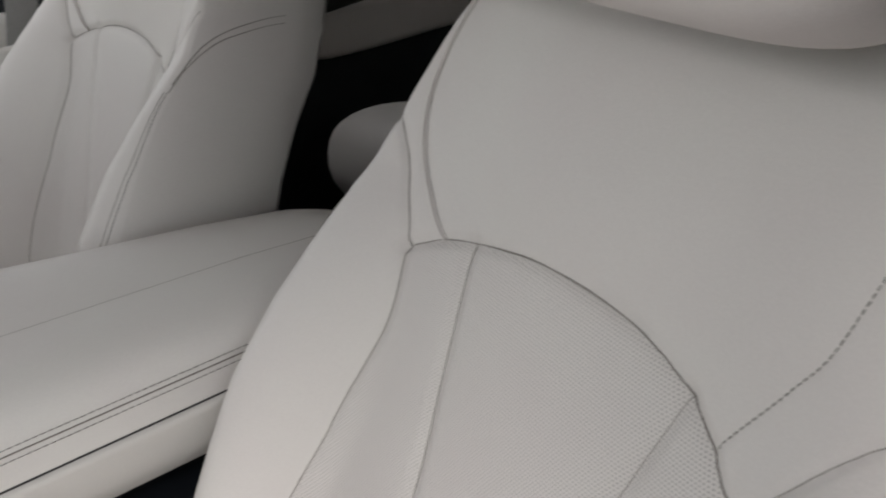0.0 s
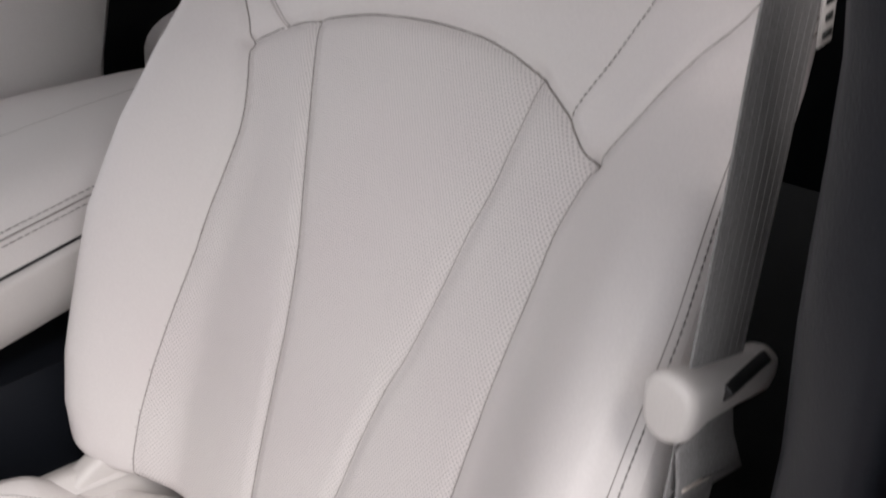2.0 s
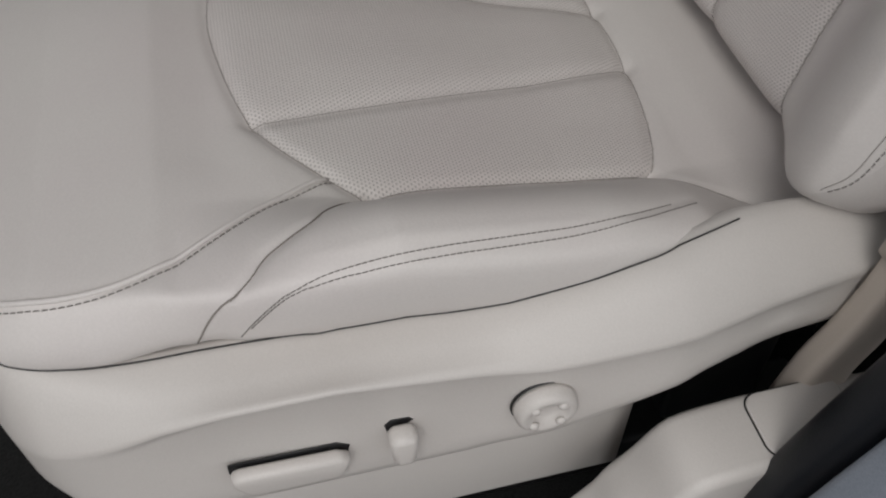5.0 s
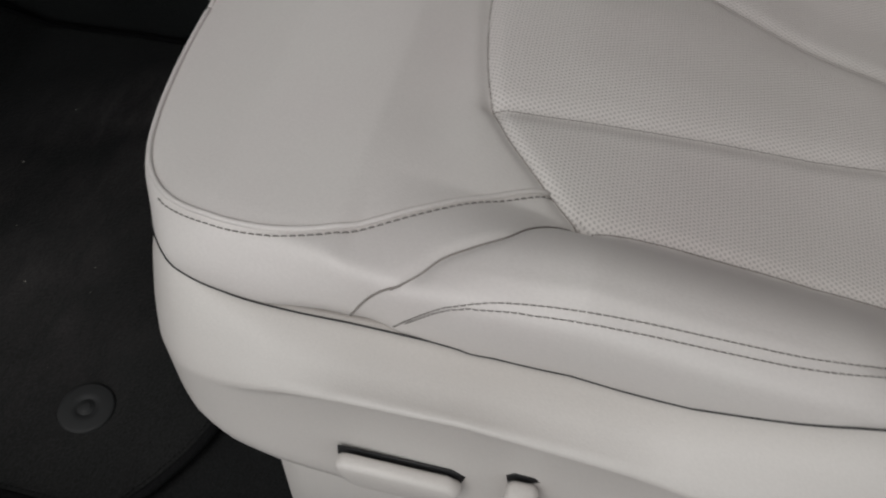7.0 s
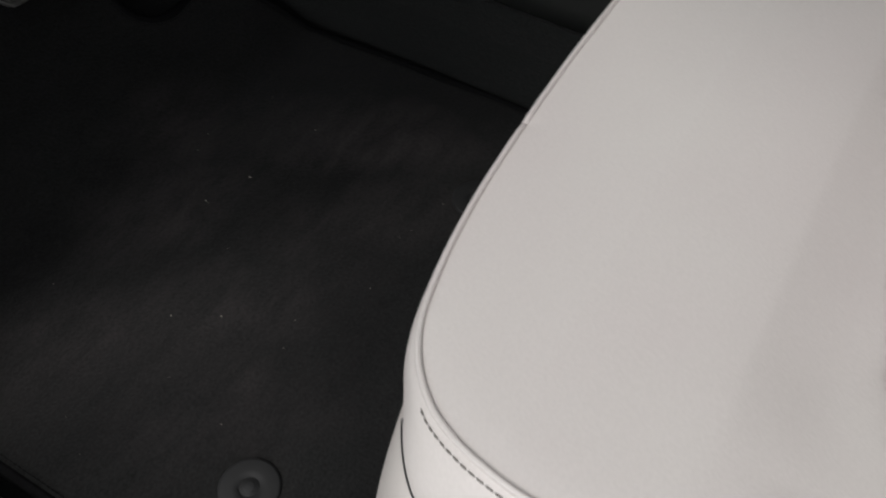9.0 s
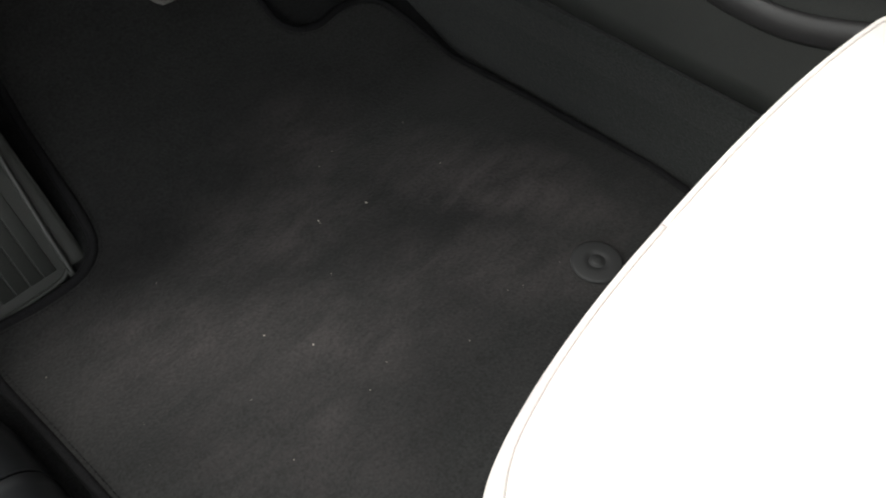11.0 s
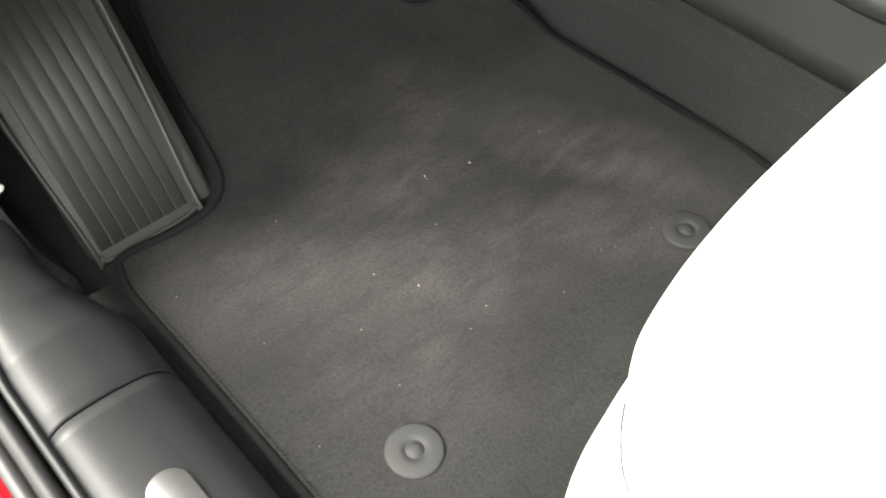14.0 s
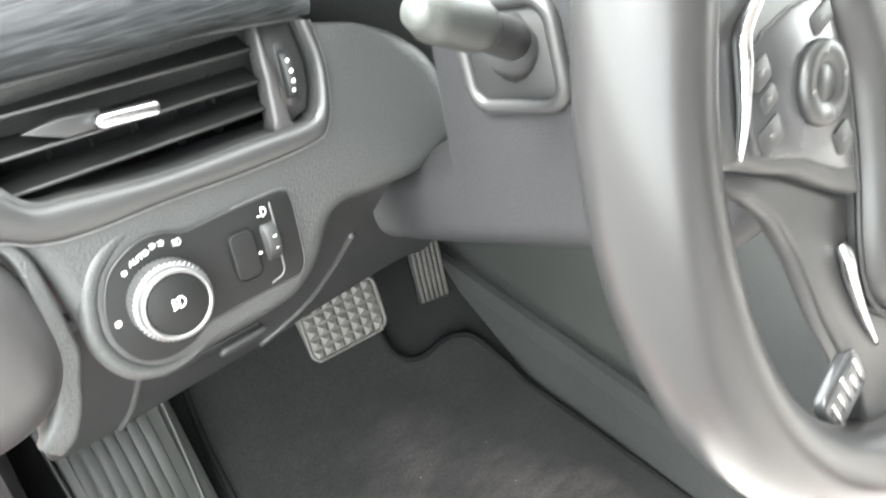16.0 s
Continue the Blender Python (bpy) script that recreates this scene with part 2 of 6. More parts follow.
CONCRETE = material("grey_concrete", (0.22, 0.212, 0.205), rough=0.9, grain=0.3, grain_size=0.01, mottle=0.5, mottle_size=0.6, bump=0.4)


def wood_trim():
    m = material("streaked_charcoal_trim", (0.085, 0.088, 0.092), rough=0.55, coat=0.0, spec=0.18)
    nt = m.node_tree
    p = nt.nodes["Principled BSDF"]
    co = nt.nodes.new("ShaderNodeTexCoord")
    mp = nt.nodes.new("ShaderNodeMapping")
    mp.inputs["Scale"].default_value = (5, 95, 95)
    n = nt.nodes.new("ShaderNodeTexNoise")
    n.inputs["Scale"].default_value, n.inputs["Detail"].default_value, n.inputs["Distortion"].default_value = 3.0, 6.0, 1.2
    r = nt.nodes.new("ShaderNodeValToRGB")
    r.color_ramp.elements[0].position, r.color_ramp.elements[0].color = 0.38, (0.0060, 0.0066, 0.0069, 1)
    r.color_ramp.elements[1].position, r.color_ramp.elements[1].color = 0.70, (0.028, 0.030, 0.032, 1)
    nt.links.new(co.outputs["Object"], mp.inputs["Vector"])
    nt.links.new(mp.outputs["Vector"], n.inputs["Vector"])
    nt.links.new(n.outputs["Fac"], r.inputs["Fac"])
    nt.links.new(r.outputs["Color"], p.inputs["Base Color"])
    return m


WOOD = wood_trim()

# ---- building tools ----
def mesh_from(name, verts, faces, mat, smooth=True):
    me = bpy.data.meshes.new(name)
    me.from_pydata([tuple(map(float, v)) for v in verts], [], [tuple(map(int, f)) for f in faces])
    me.materials.append(mat)
    if smooth:
        me.polygons.foreach_set("use_smooth", [True] * len(me.polygons))
    me.update()
    return me


def thing(name, label, category, at=(0, 0, 0), group="", kind=""):
    ob = new(name)
    ob.location = at
    ob.empty_display_size = 0.05
    return tagged(ob, label, category, group, kind)


def part(name, data, mat, parent, label="", smooth=True, matrix=None):
    """Link a bmesh or a mesh as one object under a thing or a part (world coordinates of the scene)."""
    if isinstance(data, bmesh.types.BMesh):
        me = bpy.data.meshes.new(name)
        bmesh.ops.recalc_face_normals(data, faces=data.faces)
        data.to_mesh(me)
        data.free()
        me.materials.append(mat)
        if smooth:
            me.polygons.foreach_set("use_smooth", [True] * len(me.polygons))
    else:
        me = data
    ob = new(name, me)
    if parent is not None:
        ob.parent = parent
        up, loc = parent, Matrix.Identity(4)
        while up is not None:
            loc = up.matrix_basis @ loc if up is parent else up.matrix_basis @ loc
            up = up.parent
        ob.matrix_basis = loc.inverted() @ (matrix or Matrix.Identity(4))
    else:
        ob.matrix_basis = matrix or Matrix.Identity(4)
    if label:
        tagged(ob, label)
    return ob


def solid(name, data, mat, label, category, kind="", matrix=None, smooth=True, group=""):
    """A thing that is one mesh."""
    return tagged(part(name, data, mat, None, "", smooth, matrix), label, category, group, kind)


def spline(pts, step=0.003, closed=False):
    """A smooth curve through the points (Catmull-Rom), evenly sampled."""
    p = np.array(pts, float)
    n = len(p)
    out = []
    for i in range(n if closed else n - 1):
        p0 = p[(i - 1) % n] if closed or i else 2 * p[0] - p[1]
        p1, p2 = p[i], p[(i + 1) % n]
        p3 = p[(i + 2) % n] if closed or i + 2 < n else 2 * p[-1] - p[-2]
        for u in np.arange(0, 1, 0.05):
            out.append(0.5 * (2 * p1 + (p2 - p0) * u + (2 * p0 - 5 * p1 + 4 * p2 - p3) * u * u + (3 * p1 - p0 - 3 * p2 + p3) * u ** 3))
    out.append(p[0] if closed else p[-1])
    out = np.array(out)
    run = np.r_[0, np.cumsum(np.linalg.norm(np.diff(out, axis=0), axis=1))]
    s = np.linspace(0, run[-1], max(2, int(run[-1] / step) + 1))
    return np.stack([np.interp(s, run, out[:, k]) for k in range(out.shape[1])], 1)


def sweep(path, section, closed=False, up=(0, 0, 1), scale=None, caps=True, twist=None):
    """Verts and faces of a closed section (list of 2D points) swept along a path. Section x lies to the side, y along up."""
    path = np.array(path, float)
    n, k = len(path), len(section)
    sec = np.array(section, float)
    verts = []
    tang = np.gradient(path, axis=0) if not closed else np.roll(path, -1, 0) - np.roll(path, 1, 0)
    for i in range(n):
        t = tang[i] / (np.linalg.norm(tang[i]) + 1e-12)
        u = np.array(up[i] if isinstance(up, np.ndarray) and up.ndim == 2 else up, float)
        side = np.cross(t, u)
        side /= np.linalg.norm(side) + 1e-12
        u = np.cross(side, t)
        f = 1.0 if scale is None else scale[i]
        verts += [path[i] + f * (a * side + b * u) for a, b in sec]
    faces = []
    for i in range(n if closed else n - 1):
        j = (i + 1) % n
        faces += [(i * k + a, i * k + (a + 1) % k, j * k + (a + 1) % k, j * k + a) for a in range(k)]
    if caps and not closed:
        faces += [tuple(range(k))[::-1], tuple(range((n - 1) * k, n * k))]
    return verts, faces


def ring(radius, n=8, squash=1.0):
    return [(radius * math.cos(2 * math.pi * i / n), radius * squash * math.sin(2 * math.pi * i / n)) for i in range(n)]


def rounded(w, h, r, n=4):
    """A rounded rectangle, centred."""
    out = []
    for cx, cy, a0 in ((w / 2 - r, h / 2 - r, 0), (-w / 2 + r, h / 2 - r, 90), (-w / 2 + r, -h / 2 + r, 180), (w / 2 - r, -h / 2 + r, 270)):
        out += [(cx + r * math.cos(radians(a0 + 90 * i / n)), cy + r * math.sin(radians(a0 + 90 * i / n))) for i in range(n + 1)]
    return out


def tube_mesh(name, path, radius, mat, n=6, closed=False, up=(0.01, 0.02, 1)):
    v, f = sweep(path, ring(radius, n), closed, up)
    return mesh_from(name, v, f, mat)


def block(outline, depth, bevel=0.002, steps=2):
    """A bmesh plate: the outline (2D, x and y) raised by depth in z, with rounded upper and lower edges."""
    o = np.array(outline, float)
    c = o.mean(0)
    bm = bmesh.new()
    nrm = np.roll(o, -1, 0) - np.roll(o, 1, 0)
    nrm = np.stack([nrm[:, 1], -nrm[:, 0]], 1)
    nrm /= np.linalg.norm(nrm, axis=1)[:, None] + 1e-12
    if np.sum((o - c) * nrm) < 0:
        nrm = -nrm
    levels = [(bevel * (1 - math.sin(a)), bevel * (1 - math.cos(a))) for a in np.linspace(0, math.pi / 2, steps + 1)]
    rings = [(i, z) for i, z in levels] + [(i, depth - z) for i, z in levels[::-1]]
    loops = [[bm.verts.new((*(p - q * inset), z)) for p, q in zip(o, nrm)] for inset, z in rings]
    for a, b in zip(loops, loops[1:]):
        for i in range(len(o)):
            j = (i + 1) % len(o)
            bm.faces.new((a[i], a[j], b[j], b[i]))
    bm.faces.new(loops[0][::-1])
    bm.faces.new(loops[-1])
    return bm


def lathe(profile, n=32):
    """A bmesh turned about z from (radius, height) pairs; closed where the radius is 0."""
    bm = bmesh.new()
    rows = []
    for r, z in profile:
        rows.append([bm.verts.new((0, 0, z))] if r == 0 else
                    [bm.verts.new((r * math.cos(2 * math.pi * i / n), r * math.sin(2 * math.pi * i / n), z)) for i in range(n)])
    for a, b in zip(rows, rows[1:]):
        for i in range(n):
            j = (i + 1) % n
            f = [a[i % len(a)], a[j % len(a)], b[j % len(b)], b[i % len(b)]]
            f = list(dict.fromkeys(f))
            if len(f) > 2:
                bm.faces.new(f)
    return bm


def box(size, bevel=0.004, seg=2):
    bm = bmesh.new()
    bmesh.ops.create_cube(bm, size=1.0)
    bmesh.ops.scale(bm, vec=size, verts=bm.verts)
    if bevel:
        bmesh.ops.bevel(bm, geom=bm.edges[:], offset=bevel, segments=seg, profile=0.5, affect="EDGES")
    return bm


def smooth01(a, b, x):
    t = np.clip((x - a) / (b - a), 0, 1)
    return t * t * (3 - 2 * t)


def inside(poly, x, y):
    poly = np.array(poly)
    res = np.zeros(x.shape, bool)
    j = len(poly) - 1
    for i in range(len(poly)):
        xi, yi, xj, yj = *poly[i], *poly[j]
        hit = ((yi > y) != (yj > y)) & (x < (xj - xi) * (y - yi) / (yj - yi + 1e-12) + xi)
        res ^= hit
        j = i
    return res


def near(curve, x, y, reach=0.04):
    """The distance of the points to a sampled curve, up to reach."""
    d = np.full(x.shape, reach)
    lo, hi = curve.min(0) - reach, curve.max(0) + reach
    idx = np.where((x > lo[0]) & (x < hi[0]) & (y > lo[1]) & (y < hi[1]))[0]
    for k in range(0, len(idx), 4000):
        q = idx[k:k + 4000]
        dd = np.sqrt((x[q, None] - curve[None, :, 0]) ** 2 + (y[q, None] - curve[None, :, 1]) ** 2).min(1)
        d[q] = np.minimum(d[q], dd)
    return d


def mirror(pts):
    return [(-x, y) for x, y in pts]


def stitch_mesh(name, path, normals, mat, length=0.0031, gap=0.0014, radius=0.00046, lift=0.0002):
    """A row of thread stitches along a path, lying on the surface, as one mesh."""
    path, normals = np.array(path), np.array(normals)
    run = np.r_[0, np.cumsum(np.linalg.norm(np.diff(path, axis=0), axis=1))]
    verts, faces = [], []
    s = 0.0
    while s + length < run[-1]:
        pts = [np.array([np.interp(q, run, path[:, k]) for k in range(3)]) for q in (s, s + length / 2, s + length)]
        nn = np.array([np.interp(s, run, normals[:, k]) for k in range(3)])
        nn /= np.linalg.norm(nn) + 1e-9
        line = [pts[0] - nn * 0.0003, pts[0] + (pts[1] - pts[0]) * 0.35 + nn * lift, pts[1] + (pts[2] - pts[1]) * 0.65 + nn * lift, pts[2] - nn * 0.0003]
        v, f = sweep(line, ring(radius, 5), False, nn + 1e-3)
        o = len(verts)
        verts += v
        faces += [tuple(i + o for i in q) for q in f]
        s += length + gap
    return mesh_from(name, verts, faces, mat)

# ---- the seats ----
from mathutils.bvhtree import BVHTree


def full(half):
    """A closed outline from its half with x >= 0, from the rear middle to the front middle."""
    return half + [(-x, y) for x, y in half[-2:0:-1]]


def polar(outline, centre, height, rim, nr=112, nt=600):
    """A padded surface over a star-shaped outline: rings from the centre to the edge, then rim rings (out, down) round the edge.
    Returns verts (x, y, h), faces, and x, y and ring number at each face's middle."""
    o = spline(outline, 0.004, True)[:-1] - centre
    ang, rad = np.arctan2(o[:, 1], o[:, 0]), np.hypot(o[:, 0], o[:, 1])
    k = np.argsort(ang)
    th = np.linspace(-math.pi, math.pi, nt, endpoint=False)
    edge = np.interp(th, np.r_[ang[k] - 2 * math.pi, ang[k], ang[k] + 2 * math.pi], np.tile(rad[k], 3))
    cs, sn = np.cos(th), np.sin(th)
    ex, ey = centre[0] + edge * cs, centre[1] + edge * sn
    tx, ty = np.roll(ex, -1) - np.roll(ex, 1), np.roll(ey, -1) - np.roll(ey, 1)
    ln = np.hypot(tx, ty)
    nx, ny = ty / ln, -tx / ln
    r = np.linspace(0, 1, nr + 1)[1:]
    X = (centre[0] + r[:, None] * edge * cs).ravel()
    Y = (centre[1] + r[:, None] * edge * sn).ravel()
    Z = height(X, Y)
    verts = [np.stack([X, Y, Z], 1)]
    ze = Z[-nt:]
    rows = rim(ex, ey)
    for out, down in rows:
        verts.append(np.stack([ex + nx * out, ey + ny * out, ze - down], 1))
    total = nr + len(rows)
    grid = np.concatenate(verts).reshape(total, nt, 3)
    for _ in range(7):
        soft = grid.copy()
        soft[nr - 7:nr + 3] = .5 * grid[nr - 7:nr + 3] + .25 * (grid[nr - 8:nr + 2] + grid[nr - 6:nr + 4])
        grid = soft
    verts = np.concatenate([[[centre[0], centre[1], float(height(np.array([centre[0]]), np.array([centre[1]]))[0])]], grid.reshape(-1, 3)])
    a = np.arange(nt)
    b = (a + 1) % nt
    faces = [(0, 1 + i, 1 + (i + 1) % nt) for i in range(nt)]
    lev = [0] * nt
    for q in range(total - 1):
        o0, o1 = 1 + q * nt, 1 + (q + 1) * nt
        faces += list(zip(o0 + a, o1 + a, o1 + b, o0 + b))
        lev += [q + 1] * nt
    mid = np.array([verts[list(f)].mean(0) for f in faces])
    return verts, faces, mid, np.array(lev), nr


def piece(name, verts, faces, keep, mat):
    used = np.unique(np.concatenate([np.array(faces[i]) for i in keep]))
    remap = {int(v): i for i, v in enumerate(used)}
    return mesh_from(name, verts[used], [tuple(remap[int(v)] for v in faces[i]) for i in keep], mat)


# cushion: plan in x, y; height in z
CUSHION = [(0, -.012), (.10, -.010), (.19, .02), (.225, .055), (.241, .09), (.257, .15), (.264, .22), (.266, .30), (.267, .37), (.266, .43), (.264, .49), (.254, .54),
           (.236, .582), (.206, .604), (.16, .6135), (.10, .6160), (.048, .6160), (-.023, .6138), (-.0838, .6090), (-.1355, .6008), (-.1735, .5890), (-.2015, .5665), (-.2166, .5380), (-.2220, .5100),
           (-.2262, .4820), (-.2355, .45), (-.2445, .415), (-.2535, .37), (-.2562, .30), (-.2552, .22), (-.2485, .15), (-.237, .10), (-.222, .055), (-.19, .02), (-.10, -.010)]
C_FRONT = [(.196, .346), (.181, .374), (.152, .393), (.116, .408), (.0785, .4163), (.034, .4207), (.003, .419), (-.034, .4138), (-.0625, .408), (-.088, .400), (-.1085, .3885), (-.1265, .3735),
           (-.1422, .3586), (-.1533, .3478), (-.1610, .3357)]
C_SIDE_OUT = [(-.1610, .3357), (-.1572, .313), (-.1539, .2851), (-.1519, .2565), (-.1500, .2275), (-.1487, .19), (-.1490, .1617), (-.1485, .1335)]
C_SIDE_IN = [(.196, .346), (.189, .307), (.185, .2495), (.179, .1934), (.166, .137)]
C_REAR = [(.166, .137), (.141, .1205), (.106, .1085), (.050, .1036), (.013, .1027), (-.0263, .1045), (-.069, .1095), (-.1058, .1168), (-.133, .1255), (-.1485, .1335)]
C_INNER_IN = [(.145, .396), (.132, .360), (.119, .328), (.1013, .2862), (.083, .2395), (.065, .1909), (.0555, .1531), (.0505, .1040)]
C_INNER_OUT = [(-.0875, .400), (-.0840, .374), (-.0762, .338), (-.0685, .2985), (-.0595, .256), (-.0510, .211), (-.0435, .167), (-.0360, .134), (-.0265, .1045)]
C_PIPE_IN = [(.176, .379), (.198, .404), (.226, .442), (.246, .485), (.250, .535), (.234, .575), (.206, .599), (.181, .6060), (.1193, .6115), (.048, .6123), (-.023, .6100)]
C_PIPE = [(-.1422, .3586), (-.1678, .3957), (-.1894, .4239), (-.2069, .4526), (-.2165, .4819), (-.2180, .5099), (-.2128, .5367), (-.1979, .5640), (-.1709, .5855), (-.1342, .5972), (-.0838, .6053), (-.023, .6100)]
C_BEND_OUT = [(-.1610, .3357), (-.1735, .3525), (-.1900, .3640), (-.2050, .3725), (-.2160, .3885), (-.2238, .4018), (-.2350, .4120), (-.2440, .4230)]
C_BEND_IN = [(.196, .346), (.212, .358), (.226, .371), (.238, .387), (.248, .405), (.254, .422)]
C_END_OUT = [(-.1485, .1335), (-.166, .118), (-.190, .090), (-.205, .075)]
C_END_IN = [(.166, .137), (.180, .1188), (.2023, .0963), (.220, .080)]
C_STITCH = [(.2508, .3840), (.2500, .3693), (.2488, .3524), (.2484, .3298), (.2462, .3014), (.2443, .2726), (.2421, .2434), (.2387, .2138), (.2300, .1817), (.2130, .1400)]


def cushion_z(x, y):
    x, y = np.asarray(x, float), np.asarray(y, float)
    ax = np.abs(x)
    z = np.interp(y, [0, .035, .07, .10, .2, .3, .39, .46, .53, .58, .62], [.335, .341, .342, .340, .354, .377, .395, .406, .403, .3895, .380])
    amp = np.interp(y, [.04, .09, .14, .2, .33, .37, .41, .45], [.0, .012, .04, .052, .046, .034, .014, 0])
    xi = np.where(x > 0, np.interp(y, [.13, .33], [.155, .176]), np.interp(y, [.13, .33], [.148, .162]))
    t = np.clip((ax - xi) / (np.where(x > 0, .240, .230) - xi), 0, 1)
    z = z + amp * np.sin(t * math.pi / 2) ** 1.3 - amp * .22 * smooth01(.236, .262, ax)
    z = z + .006 * smooth01(.02, .1, .12 - ax) * smooth01(.10, .16, y) * smooth01(.42, .34, y)
    z = z + .012 * smooth01(.10, .17, x) * smooth01(.22, .15, y) * smooth01(.02, .08, y)
    z = z + .014 * smooth01(.19, .24, x) * smooth01(.08, .14, y) * smooth01(.42, .32, y)
    z = z - .004 * smooth01(.40, .43, y) * (1 - smooth01(.43, .48, y)) * smooth01(.16, .10, ax)
    flat_x, flat_y = x.ravel(), y.ravel()
    dz = np.zeros(flat_x.shape)
    for curve, depth, w in C_GROOVES:
        d = near(curve, flat_x, flat_y)
        dz += depth * np.exp(-(d / w) ** 2) + depth * .45 * np.exp(-(d / (w * 3.2)) ** 2)
    return z - dz.reshape(z.shape)


C_GROOVES = [(spline(line), depth, w) for line, depth, w in (
    (C_FRONT, .0036, .0045), (C_REAR, .0030, .0045), (C_PIPE, .0012, .004), (C_PIPE_IN, .0012, .004), (C_SIDE_OUT, .004, .005), (C_SIDE_IN, .004, .005),
    (C_INNER_IN, .0040, .0075), (C_INNER_OUT, .0040, .0075), (C_BEND_OUT, .0024, .004), (C_BEND_IN, .0024, .004), (C_END_OUT, .0025, .004), (C_END_IN, .0025, .004),
    (C_STITCH, .0012, .003), (mirror(C_STITCH), .0012, .003))]

# backrest: across in x, up the back in s, forward in n
B_UP = Vector((0, -.355, .935)).normalized()
B_MATRIX = Matrix.Translation((0, .0412, .3643)) @ Matrix((Vector((1, 0, 0)), B_UP, Vector((0, B_UP.z, -B_UP.y)))).transposed().to_4x4()
BACK = full([(0, -.001), (.10, -.002), (.17, -.003), (.208, .004), (.238, .017), (.258, .036), (.270, .064), (.276, .105), (.278, .18), (.275, .27), (.269, .35), (.260, .43),
             (.251, .50), (.243, .555), (.228, .61), (.200, .642), (.15, .655), (0, .662)])
B_ARCH = [(.182, .4156), (.165, .4265), (.1487, .4363), (.1163, .4464), (.0668, .4574), (.025, .462), (-.0125, .463), (-.049, .4603), (-.0765, .4548), (-.097, .4475), (-.1160, .4380),
          (-.1330, .4270), (-.1430, .4170), (-.1510, .4090), (-.162, .4035)]
B_EDGE_IN = [(.182, .4156), (.1740, .387), (.1705, .352), (.1740, .317), (.1805, .2733), (.1850, .2344), (.1925, .1884), (.2000, .1352), (.2052, .092), (.2095, .045), (.2115, .018), (.212, .004)]
B_EDGE_OUT = [(-.162, .4035), (-.1555, .382), (-.1490, .3578), (-.1455, .325), (-.1410, .290), (-.1366, .254), (-.1336, .2233), (-.1296, .1829), (-.1264, .1489), (-.1240, .1091), (-.1244, .0688), (-.1280, .0331), (-.132, -.002)]
B_INNER_IN = [(.1167, .4450), (.106, .402), (.0985, .3743), (.0880, .3336), (.0735, .2741), (.068, .2195), (.0685, .1644), (.0710, .1), (.0717, .05), (.0725, -.002)]
B_INNER_OUT = [(-.1060, .4430), (-.1035, .4236), (-.0986, .3953), (-.0940, .3684), (-.0849, .3353), (-.0764, .2953), (-.0630, .2451), (-.0503, .2110), (-.0378, .1670), (-.0275, .1240), (-.0180, .0836), (-.0169, .0485), (-.0150, -.002)]
B_TOP_IN = [(.1487, .4363), (.1698, .4558), (.193, .4823), (.2104, .5122), (.2210, .545), (.2220, .575), (.2177, .6018), (.2105, .6267)]
B_TOP_OUT = [(-.1360, .4277), (-.1463, .449), (-.160, .477), (-.1710, .500), (-.1767, .5332), (-.180, .5603), (-.183, .5869), (-.1863, .6116), (-.1896, .6364), (-.1885, .650)]
B_WING_IN = [(.182, .4156), (.1861, .4339), (.2010, .4581), (.2177, .4842), (.238, .503), (.252, .512)]
B_WING_OUT = [(-.162, .4035), (-.1825, .430), (-.199, .4555), (-.2135, .475), (-.2278, .490), (-.236, .504), (-.246, .522)]
B_STITCH = [(.255, .43), (.2615, .37), (.2641, .3334), (.2648, .27), (.2658, .20), (.2668, .14), (.2660, .10), (.2655, .075), (.263, .052), (.255, .032)]


def back_n(x, s):
    x, s = np.asarray(x, float), np.asarray(s, float)
    ax = np.abs(x)
    n = .010 * np.sin(math.pi * np.clip(s / .46, 0, 1)) - .008 * smooth01(.012, -.004, s)
    amp = np.interp(s, [-.01, .03, .07, .12, .25, .33, .40, .47, .55, .65], [.048, .066, .075, .080, .078, .064, .045, .022, .010, 0])
    xi = np.where(x > 0, np.interp(s, [0, .1, .2, .3, .42], [.164, .160, .150, .138, .124]), np.interp(s, [0, .2, .42], [.128, .136, .152]))
    t = np.clip((ax - xi) / (.250 - xi), 0, 1)
    n = n + amp * np.sin(t * math.pi / 2) ** np.where(x > 0, 2.7, 1.7) - amp * .25 * smooth01(.250, .279, ax)
    n = n + .006 * smooth01(.46, .52, s) * smooth01(.66, .6, s) * smooth01(.2, .05, ax)
    n = n - .018 * smooth01(.62, .665, s)
    fx, fs = x.ravel(), s.ravel()
    dn = np.zeros(fx.shape)
    for curve, depth, w in B_GROOVES:
        d = near(curve, fx, fs)
        dn += depth * np.exp(-(d / w) ** 2) + depth * .45 * np.exp(-(d / (w * 3.2)) ** 2)
    return n - dn.reshape(n.shape)


B_GROOVES = [(spline(B_ARCH), .0030, .004), (spline(B_EDGE_IN), .004, .005), (spline(B_EDGE_OUT), .004, .005), (spline(B_INNER_IN), .004, .007),
             (spline(B_INNER_OUT), .004, .007), (spline(B_TOP_IN), .0015, .0035), (spline(B_TOP_OUT), .0015, .0035), (spline(B_WING_IN), .0025, .004),
             (spline(B_WING_OUT), .0025, .004), (spline(B_STITCH), .0012, .003), (spline(mirror(B_STITCH)), .0012, .003)]


def on(fn, line, lift=0.0003, step=0.003):
    c = spline(line, step)
    h = fn(c[:, 0], c[:, 1])
    return np.c_[c, h + lift]


